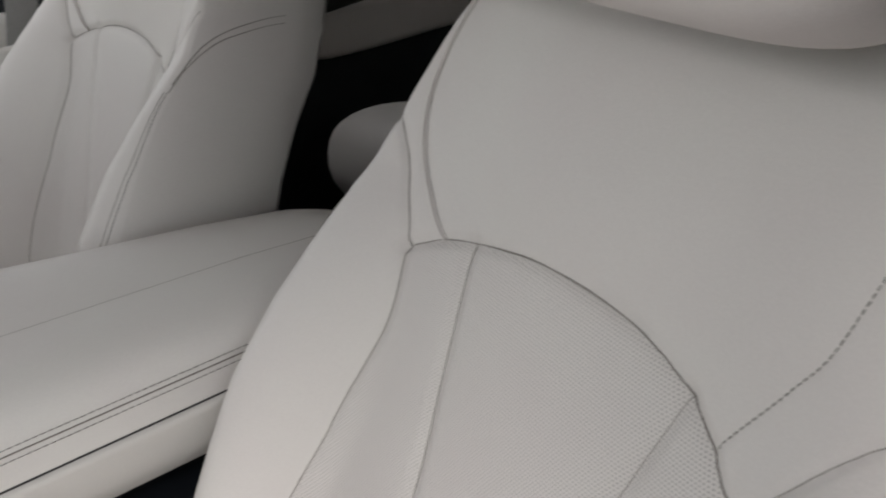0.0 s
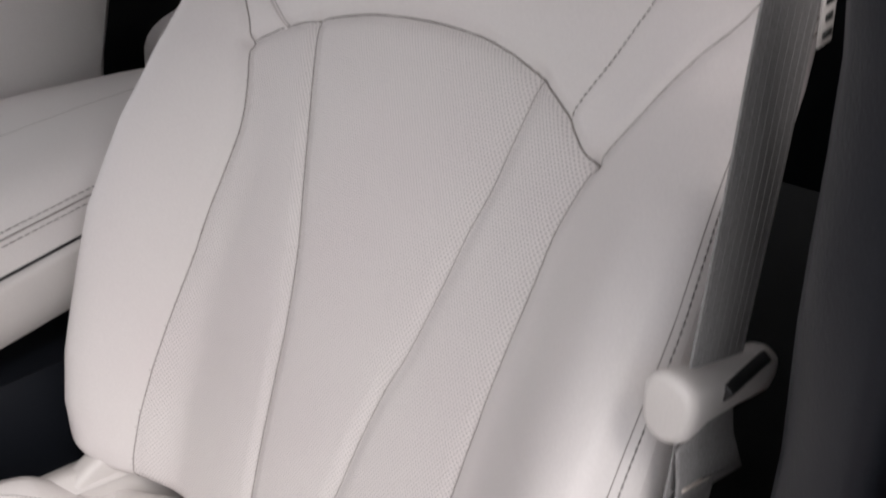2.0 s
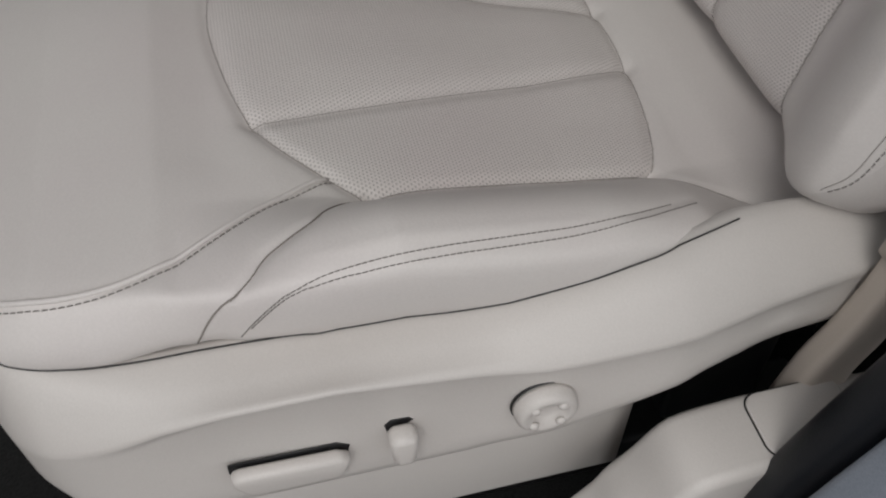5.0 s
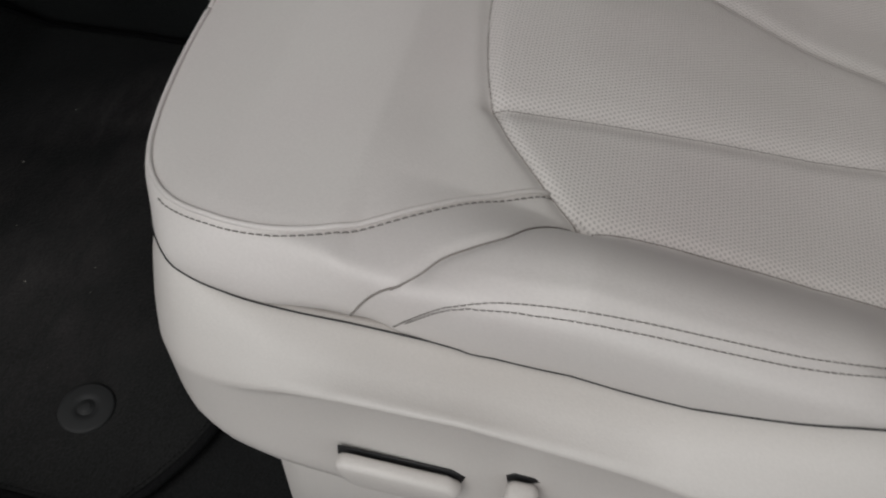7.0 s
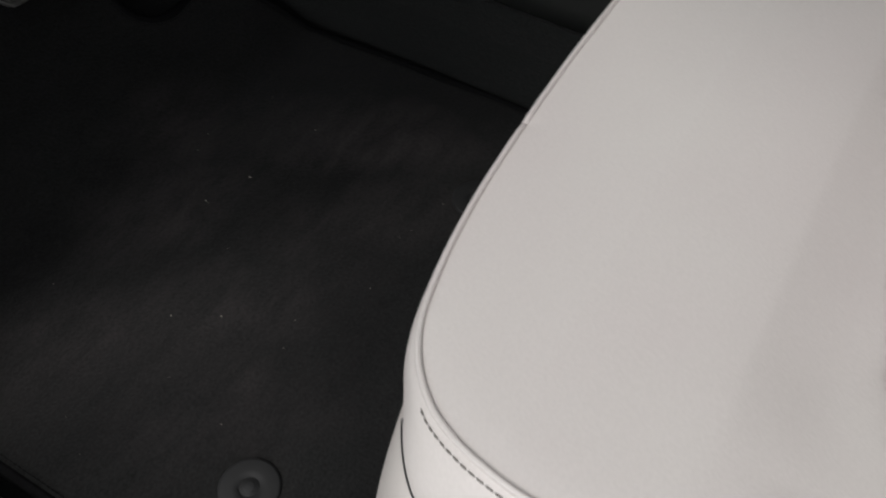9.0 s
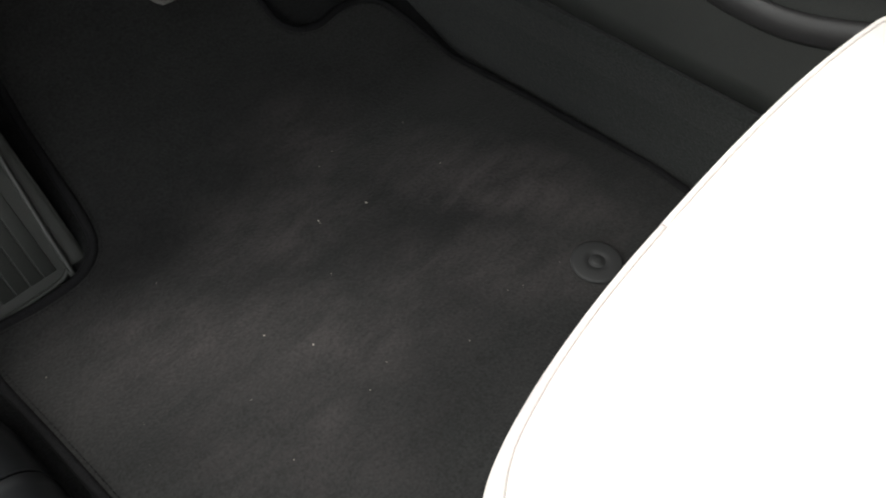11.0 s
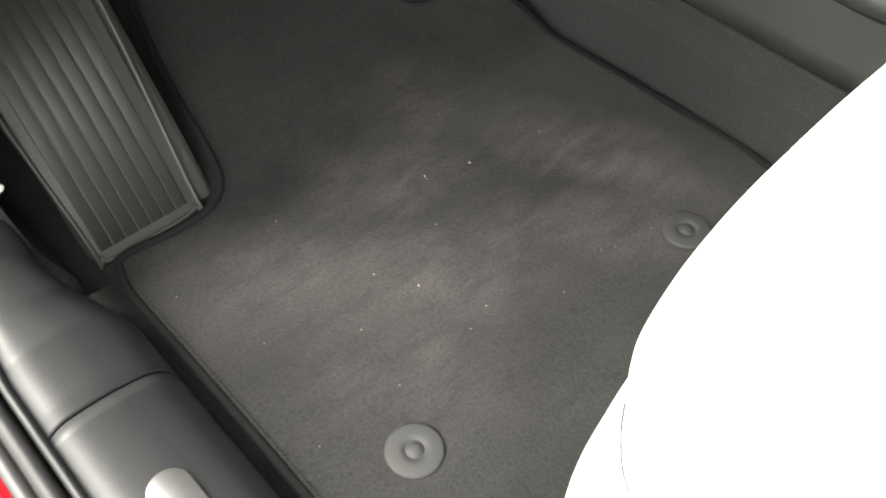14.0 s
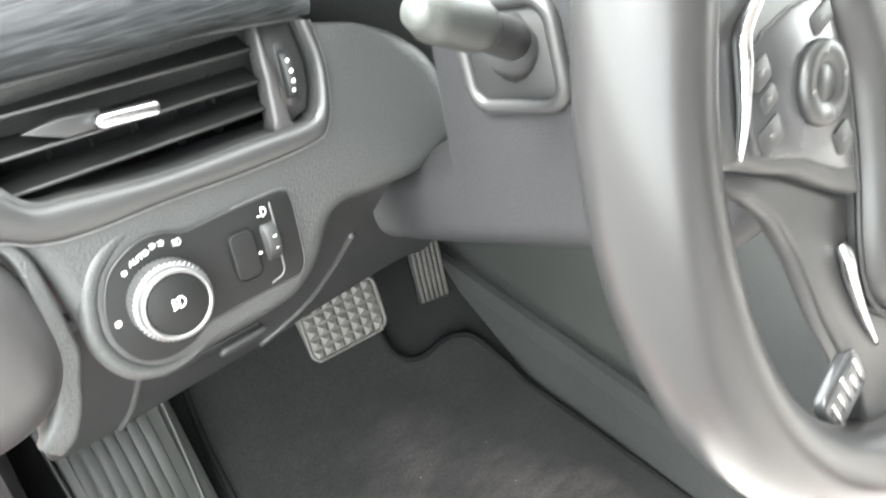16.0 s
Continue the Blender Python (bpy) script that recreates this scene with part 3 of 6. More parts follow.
def slopes(fn, line, step=0.003):
    c = spline(line, step)
    e = .001
    gx = (fn(c[:, 0] + e, c[:, 1]) - fn(c[:, 0] - e, c[:, 1])) / (2 * e)
    gy = (fn(c[:, 0], c[:, 1] + e) - fn(c[:, 0], c[:, 1] - e)) / (2 * e)
    return np.c_[-gx, -gy, np.ones(len(c))]


def shift(line, d):
    """The line moved sideways by d in its plane."""
    c = spline(line, 0.01)
    t = np.gradient(c, axis=0)
    t /= np.linalg.norm(t, axis=1)[:, None]
    return [tuple(p) for p in c + d * np.c_[-t[:, 1], t[:, 0]]]


SHIELD_EDGE = [(-.10, .592, .356), (-.15, .588, .362), (-.185, .576, .367), (-.205, .565, .369), (-.2165, .555, .3685), (-.225, .545, .366), (-.2315, .530, .363), (-.235, .510, .361), (-.2365, .480, .360),
               (-.2375, .443, .361), (-.239, .39, .3605), (-.240, .35, .363), (-.242, .29, .3655), (-.246, .25, .372), (-.248, .215, .3785), (-.249, .19, .3845), (-.249, .17, .388), (-.247, .158, .3905),
               (-.243, .132, .394), (-.240, .11, .394), (-.238, .06, .388), (-.238, .02, .380)]


def side_shell(seat, sgn):
    """The plastic shield along one side of the seat's base: a soft shelf, a crease with a shallow recess below it, and a rolled lower edge."""
    edge = spline(SHIELD_EDGE, .005)
    t = np.gradient(edge[:, :2], axis=0)
    t /= np.linalg.norm(t, axis=1)[:, None]
    nrm = np.c_[t[:, 1], -t[:, 0]]
    nrm = nrm if nrm[len(nrm) // 2, 0] < 0 else -nrm
    run = np.linspace(0, 1, len(edge))
    verts = []
    for (x, y, top), q, u in zip(edge, nrm, run):
        wide = float(np.interp(y, [.02, .06, .10, .44, .49, .535, .562, .585, .6], [.036, .042, .045, .0425, .0375, .031, .021, .011, .006]))
        low = float(np.interp(y, [.02, .06, .10, .15, .185, .24, .30, .42, .49, .52, .55, .575, .6], [.302, .303, .303, .288, .272, .250, .238, .230, .228, .231, .244, .268, .290]))
        crease = float(np.interp(y, [.02, .06, .09, .134, .19, .25, .315, .377, .44, .475, .51, .55, .6], [.362, .364, .362, .356, .348, .343, .349, .355, .351, .341, .325, .310, .305]))
        has = float(np.interp(y, [.05, .13, .2, .44, .52], [.1, .5, 1, 1, 0])) * .0062
        w = wide
        sec = [(-.016, top - .014), (-.006, top - .002), (-.001, top), (.14 * w, top - .0008), (.36 * w, top - .10 * (top - crease) - .001), (.62 * w, top - .35 * (top - crease)),
               (.86 * w, crease + .28 * (top - crease)), (.97 * w, crease + .004), (w - .02 * has, crease - .0005), (w - .35 * has, crease - .0035), (w - .85 * has, crease - .0065), (w - has, crease - .011),
               (w - .95 * has, crease * .6 + low * .4), (w - .7 * has, low + .034), (w - .6 * has, low + .022), (.93 * w - .5 * has, low + .011), (.76 * w, low + .003), (.5 * w, low), (-.02, low + .004)]
        verts += [(-sgn * (x + q[0] * a), y + q[1] * a, z) for a, z in sec]
    k = len(sec)
    faces = [(i * k + j, i * k + j + 1, (i + 1) * k + j + 1, (i + 1) * k + j) for i in range(len(edge) - 1) for j in range(k - 1)]
    bm = bmesh.new()
    bm.from_mesh(mesh_from("side_shield", verts, faces, BEIGE))
    ob = part("side_shield", bm, BEIGE, seat, "smooth beige plastic side shield")
    gap = []
    for (x, y, z), q in zip(edge, nrm):
        if .125 < y < .592:
            gx, gy, gz = x + q[0] * .0012, y + q[1] * .0012, z + .0006
            if y < .572:
                p = skirt(gy, skirt(gy, 0)[2] - gz, .0003)
                if p[0] < gx:
                    gx, gy = p[0], p[1]
            gap.append((-sgn * gx, gy, gz))
    gap = np.array(gap)
    part("shield_gap", tube_mesh("shield_gap", gap, .0006, BLACK), BLACK, ob, "dark gap along the shield")
    return ob


def cushion_rim(ex, ey):
    """How the cushion's edge falls: (outward, downward) steps; it flares at the outboard front corner and tucks in along the sides."""
    flare = smooth01(.435, .50, ey) * (1 - smooth01(.545, .585, ey)) * (ex < 0)
    side = 1 - smooth01(.42, .47, ey)
    rows = [(.003, .0014, .0004, .003), (.0065, .0018, .0004, .007), (.0105, .0010, .0012, .013), (.0135, .0000, .0020, .022), (.0150, -.0015, .0015, .031), (.0140, -.0030, -.0015, .040),
            (.008, -.007, -.013, .050), (-.004, -.014, -.020, .062)]
    return [(a * flare + b * side + c * (1 - flare) * (1 - side), d) for a, b, c, d in rows]


RIM_Y = spline(CUSHION, .002, True)
RIM_Y = RIM_Y[(RIM_Y[:, 0] < -.19) & (RIM_Y[:, 1] > .1) & (RIM_Y[:, 1] < .58)]


def skirt(y, down, lift=.0009):
    """A point on the outboard edge of the cushion."""
    k = np.argsort(RIM_Y[:, 1])
    xs = np.interp([y - .004, y, y + .004], RIM_Y[k, 1], RIM_Y[k, 0])
    t = np.array([xs[2] - xs[0], .008])
    t /= np.linalg.norm(t)
    q = np.array([-t[1], t[0]])
    rows = cushion_rim(np.array([xs[1]]), np.array([y]))
    out = np.interp(down, [0] + [r[1] for r in rows], [0] + [float(r[0][0]) for r in rows]) + lift
    return (xs[1] + q[0] * out, y + q[1] * out, float(cushion_z(np.array([xs[1]]), np.array([y]))[0]) - down)


def make_seat():
    seat = thing("car_seat", "cream leather front car seat with perforated centre and power switches", "car seat", (0, .30, 0), "front seats")
    # cushion
    v, f, mid, lev, nr = polar(CUSHION, (0, .33), cushion_z, cushion_rim)
    tree = BVHTree.FromPolygons([tuple(q) for q in v], [tuple(int(i) for i in q) for q in f])

    def snap(path, lift):
        """The path laid on the cushion, and the surface's normals along it."""
        hits = [tree.find_nearest(Vector(q)) for q in path]
        nn = np.array([tuple(h[1] if h[1].z > -.3 else -h[1]) for h in hits])
        return np.array([tuple(h[0]) for h in hits]) + nn * lift, nn

    x, y = mid[:, 0], mid[:, 1]
    cs = lambda line: [tuple(p) for p in spline(line)]
    ins = cs(C_FRONT) + cs(C_SIDE_OUT) + cs(C_REAR)[::-1] + cs(C_SIDE_IN)[::-1]
    top = cs(C_PIPE_IN) + cs(C_PIPE)[::-1][1:] + cs(C_FRONT)[::-1]
    is_ins = inside(ins, x, y) & (lev < nr)
    is_top = inside(top, x, y) & ~is_ins & (lev < nr)
    rear = (y < np.interp(x, [-.215, -.205, -.19, -.166, -.1485, -.133, -.1058, -.069, -.0263, .013, .05, .106, .141, .166, .18, .2023, .22, .235],
                          [.06, .075, .09, .118, .1335, .1255, .1168, .1095, .1045, .1027, .1036, .1085, .1205, .137, .1188, .0963, .08, .06])) & (x > -.23) & (x < .24) & (lev < nr) & ~is_ins
    bend = np.where(x < 0, np.interp(-x, [.1422, .161, .1735, .19, .205, .216, .2238, .235, .244, .27], [.3586, .3357, .3525, .364, .3725, .3885, .4018, .412, .423, .445]),
                    np.interp(x, [.176, .199, .212, .226, .238, .248, .254, .27], [.379, .345, .358, .371, .387, .405, .422, .45]))
    rest = ~is_ins & ~is_top & ~rear
    fore = rest & (y > bend)
    bolster = rest & ~fore
    for name, m, mat, lab in (("seat_insert", is_ins, PERFORATED, "perforated cream leather insert"), ("front_panel", is_top, LEATHER, ""),
                              ("rear_panel", rear, LEATHER, ""), ("front_border", fore, LEATHER, ""),
                              ("side_bolster", bolster & (x < 0), LEATHER, ""), ("side_bolster", bolster & (x >= 0), LEATHER, "")):
        part(name, piece(name, v, f, np.where(m)[0], mat), mat, seat, lab)
    # dark tubes along the seams, standing in for the shade in their creases
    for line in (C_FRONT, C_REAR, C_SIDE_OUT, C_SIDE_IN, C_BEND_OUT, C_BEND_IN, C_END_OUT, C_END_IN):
        part("seam", tube_mesh("seam", on(cushion_z, line, .0007 if line[-1][1] > .4 else .0002), .0005, SEAM), SEAM, seat, "sewn seam, its crease shade drawn as a dark tube")
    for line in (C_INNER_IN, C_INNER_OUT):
        part("seam", tube_mesh("seam", on(cushion_z, line, -.0002), .0005, SEAM), SEAM, seat, "sewn seam, its crease shade drawn as a dark tube")
    for line in (C_PIPE_IN, C_PIPE):
        part("piping", tube_mesh("piping", on(cushion_z, line, .0009), .0017, LEATHER, 8), LEATHER, seat, "raised leather piping")
        sgn = 1 if line[0][0] > 0 else -1
        st = [p for p in shift(line, -.0045 * sgn)[:26] if p[1] < .572]
        pz = on(cushion_z, st, .0002)
        pz[:, 2] -= .0022 * smooth01(.47, .53, pz[:, 1])
        pz, nn = snap(pz, .0002)
        part("stitching", stitch_mesh("stitching", pz, nn, THREAD), THREAD, seat, "grey thread stitches")
    for sgn in (-1, 1):
        line = [(sgn * q, w) for q, w in C_STITCH]
        for d, kind in ((.0008, "stitching"), (-.0042, "stitching")):
            top3 = on(cushion_z, shift(line, -d * sgn), .0009)
            dive = [skirt(q, .001 - d * .6 * (d < 0) + .034 * max(0, (q - .386) / .036) ** 1.4) for q in np.linspace(.424 + 1.8 * min(d, 0), .390, 5)]
            path = spline([(-sgn * p, q, w) for p, q, w in dive] + [tuple(q) for q in top3 if q[1] < .376][::8], .003)
            path, nn = snap(path, .0002)
            part(kind, stitch_mesh(kind, path, nn, THREAD, .0027, .0010, .00036), THREAD, seat, "grey thread stitches")

    low = spline([tuple(q) for q in on(cushion_z, C_BEND_OUT[-2:], .0007)[-3:]] + [skirt(.4280, .006), skirt(.4340, .014), skirt(.4400, .024), skirt(.4480, .040)], .003)
    low = snap(low, .0002)[0]
    part("seam", tube_mesh("seam", low, .0006, SEAM), SEAM, seat, "sewn seam, its crease shade drawn as a dark tube")

    # backrest
    def brim(ex, ey):
        return [(.0025, .003), (.0055, .009), (.008, .022), (.008, .045), (.006, .075), (.002, .098), (-.006, .112), (-.02, .120), (-.05, .124), (-.12, .125)]
    v, f, mid, lev, nr = polar(BACK, (0, .30), back_n, brim, 116, 620)
    tree = BVHTree.FromPolygons([tuple(q) for q in v], [tuple(int(i) for i in q) for q in f])
    x, s = mid[:, 0], mid[:, 1]
    ins = cs(B_ARCH) + cs(B_EDGE_OUT) + cs(B_EDGE_IN)[::-1]
    is_ins = inside(ins, x, s) & (lev < nr)
    up = cs(B_ARCH)[2:-2]
    up = [p for p in cs(B_ARCH) if -.1365 < p[0] < .1490] + cs(B_TOP_OUT) + [(-.1, .7), (.1, .7)] + cs(B_TOP_IN)[::-1]
    is_up = inside(up, x, s) & (lev < nr) & ~is_ins
    wing_s = np.where(x > 0, np.interp(x, [.1487, .182, .1861, .201, .2177, .238, .252, .3], [.43, .4156, .4339, .4581, .4842, .503, .512, .53]),
                      np.interp(-x, [.136, .162, .1825, .199, .2135, .2278, .236, .246, .3], [.42, .4035, .43, .4555, .475, .49, .504, .522, .56]))
    front = (lev < nr) & ~is_ins & ~is_up
    wing = front & (s > wing_s)
    bol = front & ~wing
    flank = (lev >= nr) & (lev < nr + 7)
    shell = lev >= nr + 7
    for name, m, mat, lab in (("back_insert", is_ins, PERFORATED, "perforated cream leather insert"), ("upper_panel", is_up, LEATHER, ""),
                              ("shoulder_panel", wing & (x < 0), LEATHER, ""), ("shoulder_panel", wing & (x >= 0), LEATHER, ""),
                              ("back_bolster", bol & (x < 0), LEATHER, ""), ("back_bolster", bol & (x >= 0), LEATHER, ""),
                              ("flank_panel", flank, LEATHER, ""), ("back_cover", shell, LEATHER, "")):
        part(name, piece(name, v, f, np.where(m)[0], mat), mat, seat, lab, matrix=B_MATRIX)
    # the same shade tubes in the backrest's seam creases
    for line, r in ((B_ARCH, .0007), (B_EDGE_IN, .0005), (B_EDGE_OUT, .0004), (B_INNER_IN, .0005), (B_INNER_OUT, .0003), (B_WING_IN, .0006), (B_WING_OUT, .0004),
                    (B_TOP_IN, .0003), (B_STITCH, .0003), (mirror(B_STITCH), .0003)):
        part("seam", tube_mesh("seam", snap(on(back_n, line, .0001), .0001)[0], r, SEAM), SEAM, seat, "sewn seam, its crease shade drawn as a dark tube", matrix=B_MATRIX)
    part("piping", tube_mesh("piping", on(back_n, shift(B_TOP_IN, -.003), .0006), .0014, LEATHER, 8), LEATHER, seat, "raised leather piping", matrix=B_MATRIX)
    for line in (B_TOP_OUT, shift(B_STITCH, .0040), shift(mirror(B_STITCH), -.0040)):
        part("stitching", stitch_mesh("stitching", *snap(on(back_n, line, 0), .0001), THREAD), THREAD, seat, "grey thread stitches", matrix=B_MATRIX)

    # double seam that leaves the bolster's edge and sweeps back over each flank
    hs, hx = np.array([q[1] for q in BACK[:18]]), np.array([q[0] for q in BACK[:18]])
    for sx in (-1, 1):
        for off in (0, -.009):
            pts = []
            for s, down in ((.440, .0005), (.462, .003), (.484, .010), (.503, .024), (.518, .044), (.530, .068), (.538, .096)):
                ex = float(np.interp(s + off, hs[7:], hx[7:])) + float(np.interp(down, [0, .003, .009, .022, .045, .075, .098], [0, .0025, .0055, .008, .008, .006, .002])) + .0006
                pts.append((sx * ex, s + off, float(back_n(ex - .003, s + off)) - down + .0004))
            part("seam", tube_mesh("seam", snap(spline(pts, .004), .0001)[0], .0005, SEAM), SEAM, seat, "sewn seam, its crease shade drawn as a dark tube", matrix=B_MATRIX)

    # headrest
    bm = bmesh.new()
    bmesh.ops.create_uvsphere(bm, u_segments=48, v_segments=32, radius=1.0)
    for q in bm.verts:
        c = q.co
        e = [math.copysign(abs(k) ** p, k) for k, p in zip(c, (.52, .62, .45))]
        q.co = Vector((e[0] * (.128 - .015 * max(0, e[2])), e[1] * .058 + .020 * (1 - e[0] ** 2) - .01 * e[2], e[2] * .092))
    part("headrest", bm, LEATHER, seat, "padded cream leather headrest", matrix=pose(-.055, -.150, 1.061, 14))
    # base: shield, switches, lower cover
    side_shell(seat, -1)
    side_shell(seat, 1)
    rail = [(-.240, .505, .165), (-.240, .20, .165), (-.240, .165, .165)]
    vv, ff = sweep(spline(rail, .02), rounded(.022, .11, .008), False)
    part("lower_cover", mesh_from("lower_cover", vv, ff, BEIGE), BEIGE, seat, "beige plastic rail cover")
    vv, ff = sweep(spline([(.240, .505, .165), (.240, .20, .165), (.240, .165, .165)], .02), rounded(.022, .11, .008), False)
    part("lower_cover", mesh_from("lower_cover", vv, ff, BEIGE), BEIGE, seat, "beige plastic rail cover")
    for sx in (-.19, .19):
        part("seat_rail", box((.05, .50, .05), .006), BLACK, seat, "black steel seat rail", matrix=pose(sx, .20, .045))
        for yy in (.05, .42):
            part("riser", box((.022, .09, .12), .004), BLACK, seat, "black steel riser", matrix=pose(sx, yy, .12))
    part("seat_pan", box((.44, .48, .05), .01), BLACK, seat, "black seat pan", matrix=pose(0, .30, .26))
    return seat


def switches(seat):
    """Power switches on the outer shield."""
    def place(y, z, x=-.2793):
        return Matrix.Translation((x, y, z)) @ Matrix((Vector((0, -1, 0)), Vector((0, 0, 1)), Vector((-1, 0, 0)))).transposed().to_4x4()
    slab = block([(-.035, .012), (-.03, .014), (.028, .012), (.036, .007), (.033, -.005), (.027, -.012), (-.022, -.012), (-.030, -.008), (-.036, .004)], .010, .004, 3)
    part("slide_switch", slab, BEIGE, seat, "beige seat slide switch", matrix=place(.4120, .2810))
    gap = block([(-.0365, .0135), (.029, .0130), (.0372, .0075), (.034, -.005), (-.03, -.009), (-.0372, .004)], .0012, .0004, 1)
    part("switch_gap", gap, BLACK, seat, "black gap round the switch", matrix=place(.4120, .2810, -.2767))
    knob = block([(-.009, .012), (-.005, .016), (.005, .016), (.009, .012), (.0075, -.010), (.005, -.015), (-.005, -.015), (-.0075, -.010)], .015, .005, 3)
    part("recline_switch", knob, BEIGE, seat, "beige recliner switch", matrix=place(.3430, .2905))
    gap = block([(-.0098, .012), (-.0055, .0170), (.0055, .0170), (.0098, .012), (.008, 0), (-.008, 0)], .0012, .0004, 1)
    part("switch_gap", gap, BLACK, seat, "black gap round the switch", matrix=place(.3430, .2905, -.2767))
    dial = lathe([(0, .006), (.006, .006), (.009, .0075), (.013, .0115), (.017, .0115), (.0195, .009), (.0205, .004), (.0205, 0), (0, 0)], 40)
    d = part("lumbar_dial", dial, BEIGE, seat, "round beige lumbar dial", matrix=place(.2535, .3015, -.2838))
    part("dial_gap", lathe([(0, .0015), (.0214, .0015), (.0214, 0), (0, 0)], 40), BLACK, d, "black gap round the dial", matrix=place(.2535, .3015, -.2826))
    for k in range(4):
        a = math.pi / 4 + k * math.pi / 2
        m = place(.2535, .3015, -.2838) @ Matrix.Translation((.0125 * math.cos(a), .0125 * math.sin(a), .0112))
        bump = lathe([(0, .002), (.002, .0016), (.0034, .0003), (.0036, -.001), (0, -.001)], 14)
        part("dial_nub", bump, BEIGE, d, "", matrix=m)


driver_seat = make_seat()
passenger_seat = copy_thing(driver_seat, pose(.804, .318, .002, 0, 0, 7.1))
UPRIGHT = Matrix.Translation((0, -.27, .36)) @ Matrix.Rotation(radians(-8.3), 4, "X") @ Matrix.Translation((0, .27, -.36))
for o in passenger_seat.children:
    if o.name.split(".")[0] in ("back_insert", "upper_panel", "shoulder_panel", "back_bolster", "flank_panel", "back_cover", "headrest", "headrest_post") \
            or (o.name.split(".")[0] in ("seam", "stitching", "piping") and abs(o.matrix_basis[2][1]) > .5):
        o.matrix_basis = UPRIGHT @ o.matrix_basis @ Matrix.Diagonal((1, 1, 1.0 if "headrest" in o.name else 1.4, 1))
for o in passenger_seat.children:
    if o.name.split(".")[0] in ("flank_panel", "back_cover"):
        o.data = o.data.copy()
        for w in o.data.vertices:
            if w.co.z < 0:
                w.co.z -= .055 * max(0, 1 - w.co.y / .60) * min(1, -w.co.z / .05)
tagged(passenger_seat, "cream leather passenger seat beside the centre armrest", "car seat", "front seats")
tagged(driver_seat, "cream leather driver seat with power switches on its shield", "car seat", "front seats")
switches(driver_seat)

# the driver's backrest narrows towards its rear on the door side
for o in driver_seat.children:
    if o.name.split(".")[0] in ("flank_panel", "back_cover", "seam") and abs(o.matrix_basis[2][1]) > .5:
        o.data = o.data.copy()
        q = np.array([tuple(w.co) for w in o.data.vertices])
        if o.name.startswith("seam") and np.abs(q[:, 0]).min() < .235:
            continue
        brink = np.interp(q[:, 1], [p[1] for p in BACK[7:17]], [-p[0] for p in BACK[7:17]])
        deep = np.clip((back_n(brink, q[:, 1]) - .036 - q[:, 2]) / .060, 0, 1)
        q[:, 0] *= np.where(q[:, 0] < 0, 1 - .2 * deep, 1)
        for w, p in zip(o.data.vertices, q):
            w.co = p

# ---- floor, mat, sill, pedals ----
def floor_z(y):
    return np.interp(y, [-2.0, 1.08, 1.25, 1.60, 1.75], [0, 0, .078, .40, .70])


def fill_sheet(outline, step, z_of, thick=0.0, jitter=0.0):
    """A sheet over an outline in plan, cut in a grid, lying on z_of(x, y)."""
    bm = bmesh.new()
    vs = [bm.verts.new((*p, 0)) for p in outline]
    bm.faces.new(vs)
    lo, hi = np.min(outline, 0), np.max(outline, 0)
    for ax in (0, 1):
        for c in np.arange(lo[ax] + step, hi[ax], step):
            n = [0, 0, 0]
            n[ax] = 1
            co = [0, 0, 0]
            co[ax] = c
            bmesh.ops.bisect_plane(bm, geom=bm.verts[:] + bm.edges[:] + bm.faces[:], plane_co=co, plane_no=n)
    bmesh.ops.triangulate(bm, faces=[f for f in bm.faces if len(f.verts) > 4])
    for q in bm.verts:
        q.co.z = z_of(q.co.x, q.co.y) + jitter * noise.noise(q.co * 9)
    return bm


carpet = fill_sheet([(-.30, -.6), (.40, -.6), (.40, 1.75), (-.36, 1.75), (-.36, 1.10), (-.30, 1.10)], .05, lambda x, y: float(floor_z(y)) - .012, jitter=.004)
solid("floor", carpet, CARPET, "dark charcoal carpet on the car floor", "floor", "structure")
solid("floor", fill_sheet([(.40, -.6), (1.25, -.6), (1.25, 1.75), (.40, 1.75)], .08, lambda x, y: float(floor_z(y)) - .012, jitter=.004), CARPET,
      "dark charcoal carpet under the passenger seat", "floor", "structure")
solid("floor", fill_sheet([(-.42, -2.0), (1.35, -2.0), (1.35, -.6), (-.42, -.6)], .1, lambda x, y: -.012, jitter=.004), CARPET,
      "dark charcoal carpet in the rear footwell", "floor", "structure")

MAT_EDGE = [(-.258, .70), (-.259, .80), (-.259, .95), (-.260, 1.06), (-.256, 1.095), (-.245, 1.108), (-.19, 1.104), (-.145, 1.106), (-.118, 1.122), (-.108, 1.150),
            (-.100, 1.21), (-.088, 1.29), (-.065, 1.39), (-.03, 1.45), (.05, 1.47), (.13, 1.45), (.19, 1.37), (.209, 1.29), (.2115, 1.252), (.208, 1.222), (.218, 1.201), (.246, 1.191), (.285, 1.1955),
            (.318, 1.191), (.3404, 1.174), (.354, 1.130), (.3625, 1.08), (.367, 1.00), (.370, .92), (.372, .85), (.371, .76), (.345, .67), (.20, .615), (-.08, .615), (-.155, .631), (-.195, .647), (-.235, .672)]
edge = spline(MAT_EDGE, .012, True)[:-1]
mat = thing("floor_mat", "dusty charcoal velour floor mat with bound edge", "floor mat", (.05, .95, 0))


def mat_z(x, y):
    return float(floor_z(y)) + .002


